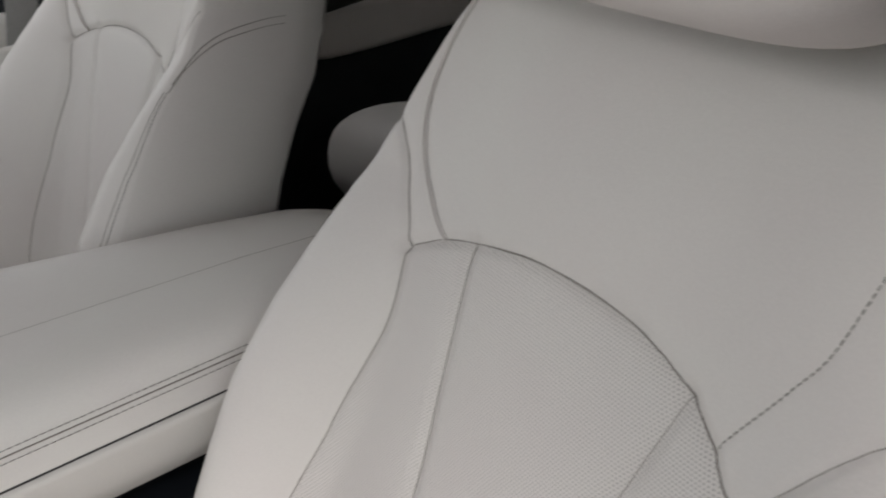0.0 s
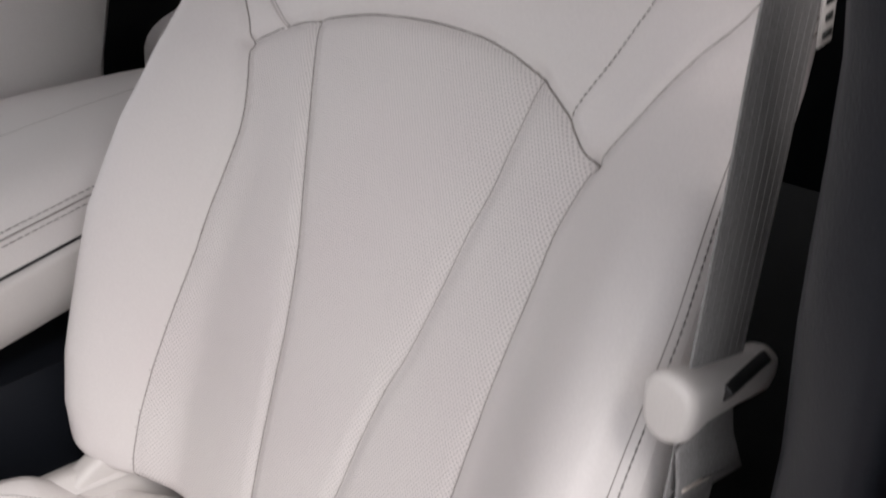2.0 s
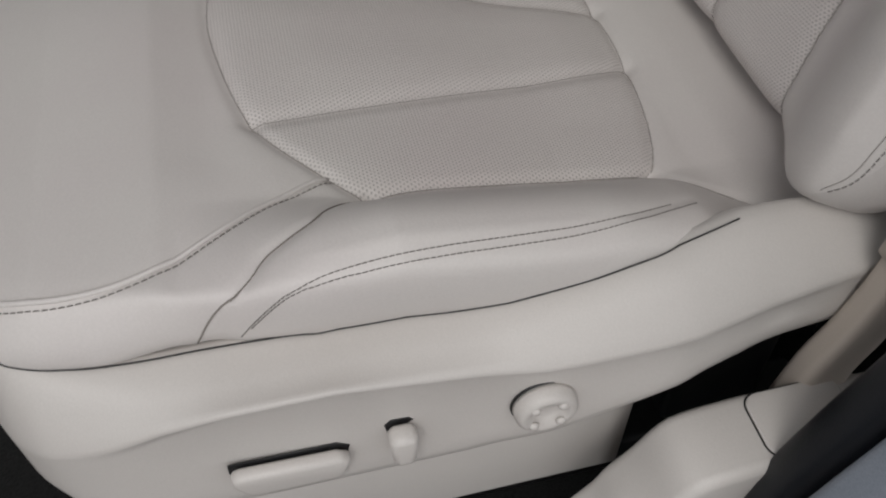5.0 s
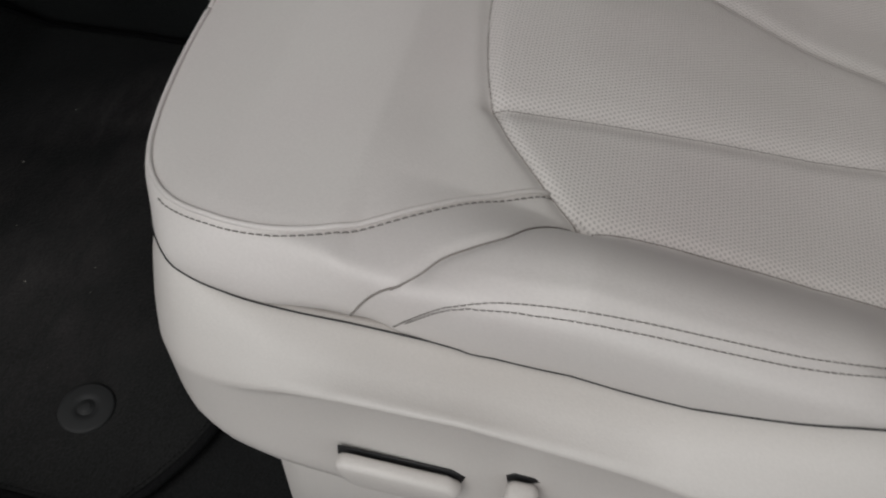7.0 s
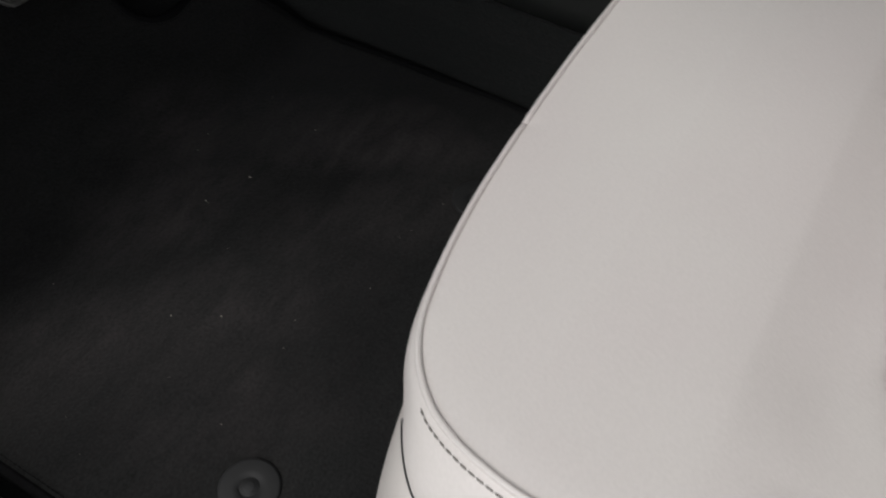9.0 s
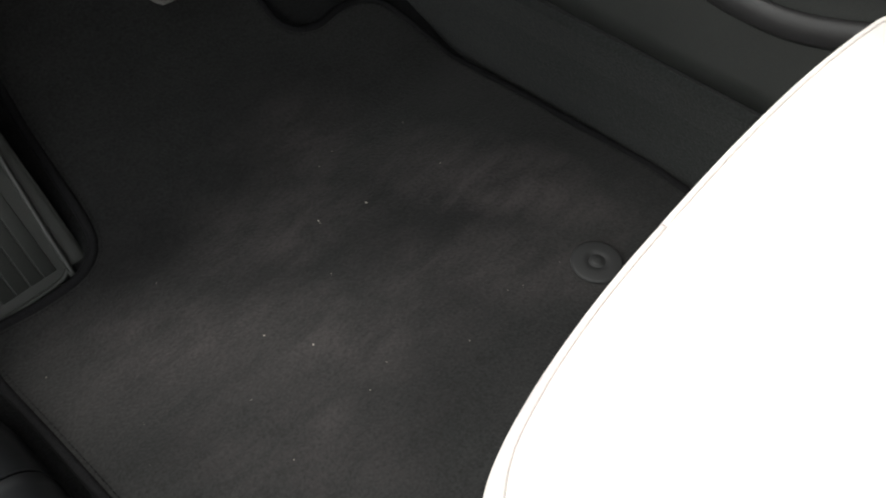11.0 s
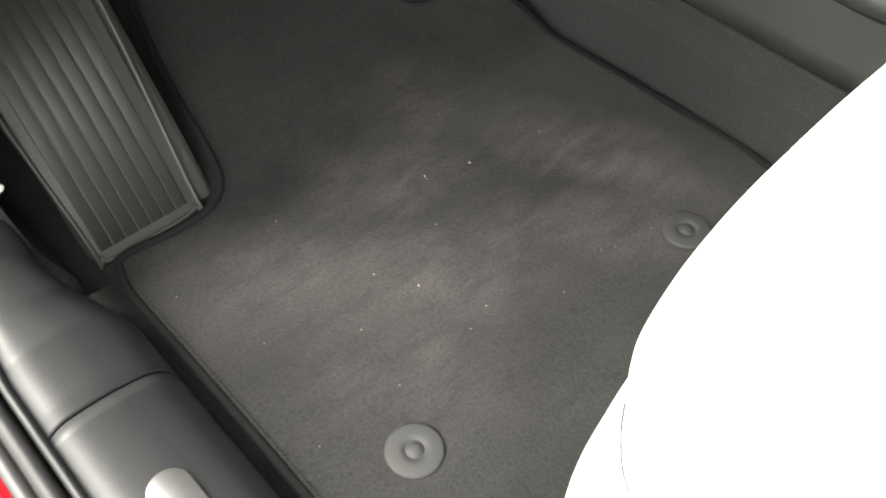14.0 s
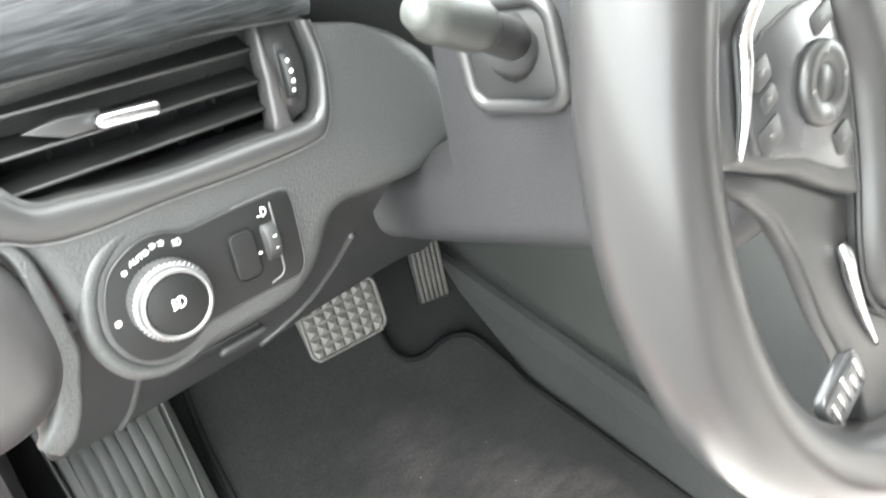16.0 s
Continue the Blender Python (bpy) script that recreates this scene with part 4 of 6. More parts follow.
part("surface", fill_sheet([tuple(p) for p in edge], .025, mat_z, jitter=.0025), MAT, mat)
rim3 = [(x, y, mat_z(x, y) - .002) for x, y in edge]
v, f = sweep(rim3, ring(.0052, 8), True, (0.01, 0.01, 1))
part("binding", mesh_from("binding", v, f, BINDING), BINDING, mat, "black bound edge tape")
inner = shift([tuple(p) for p in edge] + [tuple(edge[0])], -.008)
pz = np.array([(x, y, mat_z(x, y) + .001) for x, y in inner])
part("stitching", stitch_mesh("stitching", pz, np.tile([0, 0, 1.0], (len(pz), 1)), BINDING, .0035, .002, .0004, .0002), BINDING, mat, "black edge stitches")
for dx, dy in ((-.1645, .7555), (.2195, .7516)):
    ret = part("mat_retainer", lathe([(0, .0022), (.0080, .0022), (.0084, .0012), (.0090, .0012), (.0094, .0022), (.0155, .0021), (.024, .0018), (.0266, .0008), (.0268, -.002), (0, -.002)], 40),
               DISC, mat, "round grey plastic mat retainer", matrix=pose(dx, dy, .0035))
    part("hook", lathe([(0, .0048), (.0040, .0047), (.0052, .0041), (.0055, .003), (0, .003)], 24), DISC, ret, "turn knob", matrix=pose(dx, dy, .0018))

rng = random.Random(5)
crumbs = bmesh.new()
spots = [(.064, .996), (.116, .978), (-.067, .928), (-.0425, .887), (-.197, .934), (-.119, .884), (-.04, .814)]
spots += [(rng.uniform(-.23, .24), rng.uniform(.74, 1.08)) for _ in range(16)]
for k, (cx, cy) in enumerate(spots):
    size = .0008 if k < 4 else rng.uniform(.0003, .0006)
    m = Matrix.Translation((cx, cy, mat_z(cx, cy) + .0022)) @ Euler((rng.random() * 3, rng.random() * 3, rng.random() * 3)).to_matrix().to_4x4() \
        @ Matrix.Diagonal((size * rng.uniform(.8, 2.2), size, size * .7, 1))
    bmesh.ops.create_icosphere(crumbs, subdivisions=1, radius=1, matrix=m)
solid("crumbs", crumbs, CRUMB, "pale crumbs and lint scattered on the mat", "crumbs", "stuff")

# tunnel: carpeted lower wall and plastic console flank
wall = [(.381, -.03), (.380, .02), (.377, .08), (.3725, .118), (.377, .128), (.60, .128), (.60, -.03)]
v, f = sweep([(0, y, 0) for y in np.linspace(-.25, 1.62, 30)], [(x, z) for x, z in wall], False)
solid("tunnel_wall", mesh_from("tunnel_wall", v, f, TUNNEL_CARPET, False), TUNNEL_CARPET, "dark carpeted wall of the centre tunnel", "tunnel", "structure")

# dead pedal
rest = thing("footrest", "grey ribbed rubber footrest beside the pedals", "footrest", (-.21, 1.2, .1))
R0 = Matrix.Translation((-.209, 1.118, .0)) @ Matrix.Rotation(radians(54), 4, "X")
out = [(-.061, .020), (-.057, .007), (-.045, .0), (.046, .0), (.060, .007), (.066, .022), (.068, .33), (-.064, .33)]
part("base", block(out, .010, .004, 3), FOOT_RUBBER, rest, "", matrix=R0 @ Matrix.Translation((0, 0, -.004)))
v, f = sweep([(x * .93, y * .985 + .006, .006) for x, y in spline(out[:], .006, True)[:-1]], ring(.0028, 8), True, (0.01, 0.01, 1))
flange = [(-.062, .33), (-.062, .012), (-.056, .000), (-.044, -.007), (.048, -.009), (.068, -.004), (.079, .007), (.083, .025), (.084, .08), (.082, .33)]
part("flange", block(flange, .005, .002, 2), FOOT_RUBBER, rest, "flat rubber flange round the footrest", matrix=R0 @ Matrix.Translation((0, 0, -.0085)))
part("border", mesh_from("border", v, f, FOOT_RUBBER), FOOT_RUBBER, rest, "", matrix=R0)
for k in range(7):
    x = -.0435 + k * .0145
    part("rib", block([(x - .0064, .018), (x + .0064, .018), (x + .0066, .32), (x - .0066, .32)], .0030, .0009, 2), FOOT_RUBBER, rest, "", matrix=R0 @ Matrix.Translation((0, 0, .0048)))
v, f = sweep([R0 @ Vector((.072, y, -.012)) for y in np.linspace(-.002, .33, 20)], rounded(.022, .02, .006), False, (0, -.8, .58))
part("side_wall", mesh_from("side_wall", v, f, FOOT_RUBBER), FOOT_RUBBER, rest, "dark rubber side of the footrest")

# brake pedal
brake = thing("brake_pedal", "dusty grey brake pedal pad with raised studs", "pedal", (.09, 1.2, .2))
BP = Matrix.Translation((.103, 1.203, .217)) @ Matrix.Rotation(radians(-4), 4, "Z") @ Matrix.Rotation(radians(62), 4, "X")
pad = rounded(.124, .084, .016, 5)
part("pad", block([(x * (1 - .08 * (y < 0)), y) for x, y in pad], .013, .004, 3), PEDAL, brake, "", matrix=BP)
v, f = sweep([(x * .94, y * .92, .0135) for x, y in spline(rounded(.124, .084, .016, 5), .006, True)[:-1]], ring(.0025, 6), True, (0.01, 0.01, 1))
part("rim", mesh_from("rim", v, f, PEDAL), PEDAL, brake, "", matrix=BP)
stud = bmesh.new()
q = [stud.verts.new(p) for p in ((-.0072, -.0062, 0), (.0072, -.0062, 0), (.0072, .0062, 0), (-.0072, .0062, 0))]
t = [stud.verts.new(p) for p in ((-.0022, -.0018, .0042), (.0022, -.0018, .0042), (.0022, .0018, .0042), (-.0022, .0018, .0042))]
for i in range(4):
    stud.faces.new((q[i], q[(i + 1) % 4], t[(i + 1) % 4], t[i]))
stud.faces.new(t)
stud_mesh = bpy.data.meshes.new("stud")
stud.to_mesh(stud_mesh)
stud.free()
stud_mesh.materials.append(PEDAL)
for i in range(7):
    for j in range(5):
        part("stud", stud_mesh, PEDAL, brake, "", matrix=BP @ Matrix.Translation(((i - 3) * .0156, (j - 2) * .0150, .0130)))
part("arm", tube_mesh("arm", spline([(.10, 1.215, .235), (.10, 1.28, .36), (.10, 1.34, .60)], .02), .011, BLACK, 10), BLACK, brake, "black steel pedal arm")

# accelerator
gas = thing("accelerator_pedal", "narrow ribbed grey accelerator pedal", "pedal", (.30, 1.26, .15))
GP = Matrix.Translation((.296, 1.236, .145)) @ Matrix.Rotation(radians(-10), 4, "Z") @ Matrix.Rotation(radians(66), 4, "X")
part("pad", block([(-.026, -.026), (.024, -.030), (.027, .075), (-.029, .075)], .010, .003, 2), RUBBER, gas, "", matrix=GP)
for k in range(6):
    x = -.0215 + k * .0084
    part("rib", block([(x - .0024, -.024), (x + .0024, -.024), (x + .0026, .072), (x - .0026, .072)], .004, .0012, 2), PEDAL, gas, "", matrix=GP @ Matrix.Translation((0, 0, .0095)))
part("arm", tube_mesh("arm", spline([(.30, 1.27, .20), (.31, 1.34, .36), (.31, 1.40, .55)], .02), .010, BLACK, 10), BLACK, gas, "black plastic pedal arm")


# door sill
def sill_rise(y):
    return float(np.interp(y, [-1, .96, 1.02, 1.06, 1.09, 1.11, 1.13, 1.15, 1.19], [0, 0, .006, .022, .056, .115, .21, .32, .52]))


def sill_strip(section, y0, y1, n=40):
    v, f = [], []
    ys = np.linspace(y0, y1, n)
    k = len(section)
    for y in ys:
        lift = sill_rise(y)
        turn = float(smooth01(1.00, 1.12, np.array([y]))[0])
        v += [(x - turn * (.045 * min(1, max(0, (x + .39) / .09)) - .018 * min(1, max(0, (-.37 - x) / .03))), y, z + lift) for x, z in section]
    for i in range(n - 1):
        f += [(i * k + j, i * k + (j + 1) % k, (i + 1) * k + (j + 1) % k, (i + 1) * k + j) for j in range(k)]
    f += [tuple(range(k)), tuple(range((n - 1) * k, n * k))[::-1]]
    return v, f


sec = [tuple(p) for p in spline([(-.276, -.02), (-.278, .010), (-.284, .036), (-.300, .054), (-.330, .062), (-.362, .0645), (-.380, .063), (-.391, .057), (-.397, .045), (-.398, -.02)], .005)]
sill = thing("sill_trim", "grained black plastic door sill trim in two pieces", "sill trim", (-.34, .9, .02), "", "structure")
for y0, y1 in ((.9425, 1.19), (-.10, .9405)):
    v, f = sill_strip(sec, y0, y1, 80)
    part("trim_piece", mesh_from("trim_piece", v, f, SILL, True), SILL, sill)
lip = [(-.392, .050), (-.3955, .0585), (-.3995, .060), (-.403, .056), (-.404, .04), (-.394, .04)]
v, f = sill_strip(lip, -.10, 1.19, 110)
part("outer_lip", mesh_from("outer_lip", v, f, SILL), SILL, sill)
v, f = sill_strip([(-.404, .036), (-.407, .050), (-.412, .056), (-.418, .055), (-.422, .048), (-.423, .036)], -.3, 1.19, 110)
solid("door_seal", mesh_from("door_seal", v, f, RUBBER), RUBBER, "black rubber door seal along the sill", "door seal", "structure")
v, f = sill_strip([(-.423, .030), (-.424, .041), (-.431, .043), (-.437, .040), (-.440, .030)], -.3, 1.19, 110)
solid("body_flange", mesh_from("body_flange", v, f, DASH_SMOOTH), DASH_SMOOTH, "grey metal flange beside the door seal", "body flange", "structure")
v, f = sill_strip([(-.438, .036), (-.452, .034), (-.475, .022), (-.492, .000), (-.500, -.03), (-.502, -.10), (-.438, -.10)], -.6, 1.19, 110)
solid("body_sill", mesh_from("body_sill", v, f, RED_PAINT), RED_PAINT, "glossy red painted body sill of the car", "car body", "structure")
v, f = sill_strip([(-.502, -.02), (-.508, -.025), (-.515, -.06), (-.512, -.12), (-.498, -.12)], -.6, 1.19, 110)
solid("sill_moulding", mesh_from("sill_moulding", v, f, RUBBER), RUBBER, "black plastic moulding under the red sill", "moulding", "structure")
plate = block(rounded(.036, .30, .017, 6), .003, .001, 2)
solid("scuff_plate", plate, STEEL, "brushed steel scuff plate on the sill", "scuff plate", matrix=pose(-.345, .702, .0633, 0, 1))
# kick panel beside the footrest, with a white clip
v, f = sweep([(0, 1.105, 0), (0, 1.16, 0), (0, 1.62, 0)], [(-.286, -.02), (-.296, .03), (-.314, .08), (-.330, .20), (-.342, .55), (-.362, .55), (-.356, .10), (-.345, -.02)], False)
solid("kick_panel", mesh_from("kick_panel", v, f, BLACK, False), BLACK, "black plastic kick panel in the footwell", "kick panel", "structure")
solid("retaining_clip", box((.010, .020, .007), .002), WHITE_INK, "small white plastic clip on the kick panel", "clip", matrix=pose(-.320, 1.115, .165, 20, 20, 30))

# ---- centre console, belts, pillars, doors, roof ----
console = thing("centre_console", "cream padded centre console with a leather armrest lid", "console", (.38, .1, .3))
lid = [(.300, .585), (.3015, .605), (.306, .625), (.320, .645), (.345, .656), (.375, .660), (.396, .6600), (.403, .6620), (.43, .666), (.47, .667), (.50, .663), (.53, .652), (.545, .63), (.55, .60), (.548, .585)]


def lid_drop(x, y, z):
    """How far the lid lies below its profile: it slopes to the front, less so on its far side, and rounds off at its rear end."""
    end = float(np.interp(y, [-.185, -.17, -.13, -.03, .42], [.030, .012, .004, 0, 0]))
    return end * (1 if z > .60 else .3) + float(np.interp(x, [.30, .33, .40, .50], [.20, .18, .131, .04])) * (y - .03)


ys = np.linspace(.42, -.185, 60)
v, f = [], []
k = len(lid)
for y in ys:
    side = .010 * max(0.0, (-.15 - y) / .035) ** 2
    v += [(x + (side if x < .41 else -side), y, z - lid_drop(x, y, z)) for x, z in lid]
for i in range(len(ys) - 1):
    f += [(i * k + j, i * k + j + 1, (i + 1) * k + j + 1, (i + 1) * k + j) for j in range(k - 1)]
f += [tuple(range((len(ys) - 1) * k, len(ys) * k))]
lid_ob = part("armrest_lid", mesh_from("armrest_lid", v, f, LEATHER), LEATHER, console, "padded cream leather armrest lid")


def lid_line(a, b):
    return np.array([(a, y, b - lid_drop(a, y, b)) for y in np.linspace(.42, -.16, 120)])


part("seam", tube_mesh("seam", lid_line(.3995, .6604), .0007, SEAM), SEAM, lid_ob, "sewn seam, its crease shade drawn as a dark tube")
part("seam", tube_mesh("seam", lid_line(.3028, .6145), .0007, SEAM), SEAM, lid_ob, "sewn seam, its crease shade drawn as a dark tube")
for a, b in ((.3018, .6090), (.3043, .6200)):
    pth = lid_line(a, b) + np.array([-.0006, 0, .0003])
    part("stitching", stitch_mesh("stitching", pth, np.tile([-.85, 0, .5], (len(pth), 1)), THREAD, .005, .0018), THREAD, lid_ob, "grey thread stitches")
body = [(.299, .5795), (.2985, .571), (.302, .54), (.312, .515), (.325, .507), (.50, .507), (.540, .52), (.548, .5795)]
v, f = sweep([(0, y, 0) for y in np.linspace(-.175, .45, 12)], [(x, z) for x, z in body], False)
part("console_body", mesh_from("console_body", [(a[0], a[1], a[2] - .20 * (a[1] - .03)) for a in v], f, BEIGE), BEIGE, console, "smooth beige console side")
v, f = sweep([(0, y, 0) for y in (-.14, .45)], [(.304, .572), (.304, .588), (.540, .588), (.540, .572)], False)
part("lid_gap", mesh_from("lid_gap", [(a[0], a[1], a[2] - .20 * (a[1] - .03)) for a in v], f, BLACK, False), BLACK, console, "black gap under the lid")
v, f = sweep([(0, y, 0) for y in np.linspace(-.14, .50, 8)], [(.318, .125), (.330, .30), (.330, .45), (.50, .45), (.52, .125)], False)
part("lower_flank", mesh_from("lower_flank", v, f, PILLAR, False), PILLAR, console, "dark slate lower console flank")
# forward flank beside the driver's knee, with its raised curved band
v, f = sweep([(0, y, 0) for y in np.linspace(.48, 1.62, 30)], [(.379, .132), (.376, .16), (.377, .30), (.385, .42), (.395, .56), (.52, .56), (.52, .132)], False)
part("knee_flank", mesh_from("knee_flank", v, f, RUBBER_GREY), RUBBER_GREY, console, "smooth grey plastic console side")
band = spline([(.382, 1.02, .435), (.3765, .978, .378), (.3755, .930, .322), (.3750, .866, .271), (.3745, .79, .238), (.3745, .74, .232), (.3745, .696, .235), (.375, .64, .252), (.376, .58, .28), (.377, .50, .33)], .01)
v, f = sweep(band, [(-.015, .0), (-.010, .004), (0, .0055), (.010, .004), (.015, 0), (.010, -.004), (-.010, -.004)], False, (-1, 0, .02))
part("knee_band", mesh_from("knee_band", v, f, END_CAP), END_CAP, console, "raised lighter grey curved band")
pad = fill_sheet([tuple(p) for p in spline([(.985, .43), (.93, .335), (.87, .298), (.80, .281), (.70, .282), (.60, .305), (.50, .36), (.50, .50), (.75, .53), (.95, .52)], .02, True)[:-1]], .03,
                 lambda x, y: 0.0)
for q in pad.verts:
    y, z = q.co.x, q.co.y
    q.co = Vector((.371 + .05 * max(0, z - .40), y, z))
part("knee_pad", pad, DASH, console, "grained dark grey knee pad")

# driver's belt
belt = thing("seat_belt", "grey-beige seat belt hanging beside the driver seat", "seat belt", (-.30, -.01, .5))
webs = rounded(.048, .0014, .0006, 2)
path = spline([(-.312, -.085, 1.22), (-.292, -.0575, 1.01), (-.290, -.049, .94), (-.290, -.0365, .855), (-.290, -.031, .79), (-.290, -.023, .72), (-.290, -.015, .645), (-.290, -.002, .585), (-.290, .015, .53)], .012)
v, f = sweep(path, [(b, a) for a, b in webs], False, (.02, 1, .2))
part("webbing", mesh_from("webbing", v, f, WEBBING), WEBBING, belt, "ribbed grey-beige webbing")
for d in np.linspace(-.021, .021, 8):
    v, f = sweep(path + np.array([-.0004 + .02 * d, d, .2 * d]), ring(.0005, 5), False, (0, 1, .1))
    part("web_rib", mesh_from("web_rib", v, f, WEBBING), WEBBING, belt)
TAG = Matrix.Translation((-.2905, -.0705, .850)) @ Matrix.Rotation(radians(-8), 4, "X")
tag = part("sewn_label", box((.0012, .012, .024), .0004, 1), BEIGE, belt, "pale sewn label with grey bars", matrix=TAG)
for kk in range(3):
    part("print_bar", box((.0006, .008 - .002 * (kk % 2), .0030), 0), RUBBER_GREY, tag, "", matrix=TAG @ Matrix.Translation((-.0008, 0, .007 - kk * .007)))
fold = spline([(-.2915, -.0165, .678), (-.2940, -.018, .655), (-.2935, -.0195, .645), (-.2905, -.0195, .647)], .004)
v, f = sweep(fold, [(b, a) for a, b in rounded(.051, .0022, .001, 2)], False, (0, 1, .28))
part("stitched_fold", mesh_from("stitched_fold", v, f, WEBBING), WEBBING, belt, "stitched fold of webbing")
v, f = sweep([(-.2955, y, .6460 + .29 * (y + .0205)) for y in np.linspace(-.045, .0045, 12)], ring(.0010, 6), False, (1, 0, 0))
part("fold_edge", mesh_from("fold_edge", v, f, BEIGE_DARK), BEIGE_DARK, belt, "pale stitched edge")
# lower end: gathered loop in the anchor
loop = spline([(-.290, .015, .53), (-.2915, .0185, .505), (-.295, .022, .482), (-.293, .027, .462), (-.288, .028, .446)], .004)
v, f = sweep(loop, [(b, a) for a, b in rounded(.044, .009, .0040, 3)], False, (-.12, 1, .2), scale=np.interp(np.arange(len(loop)), [0, len(loop) * .3, len(loop) * .65, len(loop)], [1.02, .86, 1.2, 1.1]))
part("loop", mesh_from("loop", v, f, WEBBING), WEBBING, belt, "gathered loop of webbing")
for kk in range(3):
    teeth = [(-.2962 - .0004 * (i % 2), .000 + .0018 * i, .5165 - kk * .008 + .00045 * i + (.0026 if i % 2 else -.0026)) for i in range(21)]
    v, f = sweep(teeth, ring(.00055, 5), False, (-1, 0.02, 0.01))
    part("bar_tack", mesh_from("bar_tack", v, f, BEIGE), BEIGE, belt, "pale zigzag bar tack")

tongue = thing("belt_tongue", "beige plastic belt tongue with a dark slot", "belt tongue", (-.31, -.01, .69))
egg = [tuple(p) for p in spline([(-.0125, .001), (-.0105, .0115), (0, .0165), (.009, .0115), (.0105, 0), (.008, -.013), (0, -.0175), (-.0095, -.0125)], .003, True)[:-1]]
stations = [(.0215, .70), (.0208, .90), (.0185, 1.02), (.0150, 1.06), (.008, 1.0), (-.004, .86), (-.030, .80), (-.052, .80), (-.064, .78), (-.070, .66), (-.0725, .42)]
v = [(-.2900 + x * s, y, .7034 + .25 * (y - .0132) + z * s) for y, s in stations for x, z in egg]
k = len(egg)
f = [(i * k + j, i * k + (j + 1) % k, (i + 1) * k + (j + 1) % k, (i + 1) * k + j) for i in range(len(stations) - 1) for j in range(k)] + [tuple(range(k)), tuple(range((len(stations) - 1) * k, len(stations) * k))[::-1]]
bm = bmesh.new()
bm.from_mesh(mesh_from("body", v, f, BEIGE_DARK))
part("body", bm, BEIGE, tongue)
part("slot", box((.006, .044, .0075), .001), BLACK, tongue, "dark slot for the webbing", matrix=pose(-.2985, -.0330, .6985, 8, -35))

anchor = thing("belt_anchor", "beige plastic belt anchor cover beside the seat", "belt anchor", (-.30, .08, .2))
v, f = sweep(spline([(-.291, .032, .457), (-.291, .035, .43), (-.291, .038, .392), (-.291, .039, .386)], .008), rounded(.024, .042, .006, 4), False, (0, 1, .1),
             scale=np.array([.96, 1.0, 1.02, 1.04, 1.05, 1.04, 1.0, .96, .95, .95, .95, .95][:len(spline([(-.291, .032, .457), (-.291, .035, .43), (-.291, .038, .392), (-.291, .039, .386)], .008))]))
part("cover", mesh_from("cover", v, f, BEIGE_DARK), BEIGE_DARK, anchor)
part("mouth", block(rounded(.034, .014, .005, 4), .002, .0006, 1), BLACK, anchor, "dark mouth", matrix=pose(-.291, .0317, .4562, 6, 0, 90))
arm = spline([(-.291, .039, .392), (-.291, .042, .355), (-.290, .048, .315), (-.289, .056, .285), (-.289, .062, .240)], .01)
v, f = sweep(arm, rounded(.019, .031, .006, 4), False, (0, 1, .1), scale=np.linspace(1.0, 1.3, len(arm)))
part("arm", mesh_from("arm", v, f, BEIGE_DARK), BEIGE_DARK, anchor)
basep = [(.210, .195), (.190, .230), (.176, .256), (.160, .267), (.123, .272), (.085, .272), (.02, .266), (-.06, .257), (-.06, .14), (.210, .14)]
part("base_cover", block([tuple(p) for p in spline(basep, .008, True)[:-1]], .056, .008, 4), BEIGE, anchor, "beige rail end cover",
     matrix=Matrix.Translation((-.348, 0, 0)) @ Matrix(((0, 0, 1, 0), (1, 0, 0, 0), (0, 1, 0, 0), (0, 0, 0, 1))))

cap = rounded(.046, .066, .010, 5)
part("cap_plate", block(cap, .0035, .0012, 2), BEIGE, anchor, "flat beige cap plate", matrix=pose(-.319, .086, .2712, -1))
part("cap_gap", tube_mesh("cap_gap", [(x * 1.02 - .319, y * 1.02 + .086, .2726) for x, y in cap], .0006, BLACK, closed=True), BLACK, anchor, "dark joint round the cap plate")

# inner buckle
buckle = thing("belt_buckle", "beige seat belt buckle with red release button", "belt buckle", (.25, .17, .38))
v, f = sweep([(0, 0, z) for z in (.004, .012, .035, .062, .068)], rounded(.030, .044, .008, 4), False, (0, 1, 0), scale=[.82, .9, 1.0, 1.05, 1.0])
part("shell", mesh_from("shell", v, f, BEIGE), BEIGE, buckle, "", matrix=Matrix.Translation((.260, .1910, .410)) @ Matrix.Rotation(radians(-35), 4, "X"))
part("release_button", block(rounded(.024, .034, .004, 3), .006, .002, 2), RED_BUTTON, buckle, "red release button", matrix=Matrix.Translation((.260, .1910, .410)) @ Matrix.Rotation(radians(-35), 4, "X") @ Matrix.Translation((0, 0, .0655)))
part("stalk", tube_mesh("stalk", spline([(.258, .187, .415), (.255, .168, .37), (.245, .12, .28)], .01), .010, BEIGE_DARK, 10), BEIGE_DARK, buckle)

# inboard hinge cover of the driver seat
hinge = part("hinge_cover", block([tuple(p) for p in spline([(.13, .335), (.125, .372), (.09, .398), (.04, .412), (.0, .41), (-.02, .37), (.0, .30), (.08, .29)], .01, True)[:-1]], .026, .008, 4), BEIGE, driver_seat,
             "beige plastic hinge cover", matrix=Matrix.Translation((.226, 0, 0)) @ Matrix(((0, 0, 1, 0), (1, 0, 0, 0), (0, 1, 0, 0), (0, 0, 0, 1))))

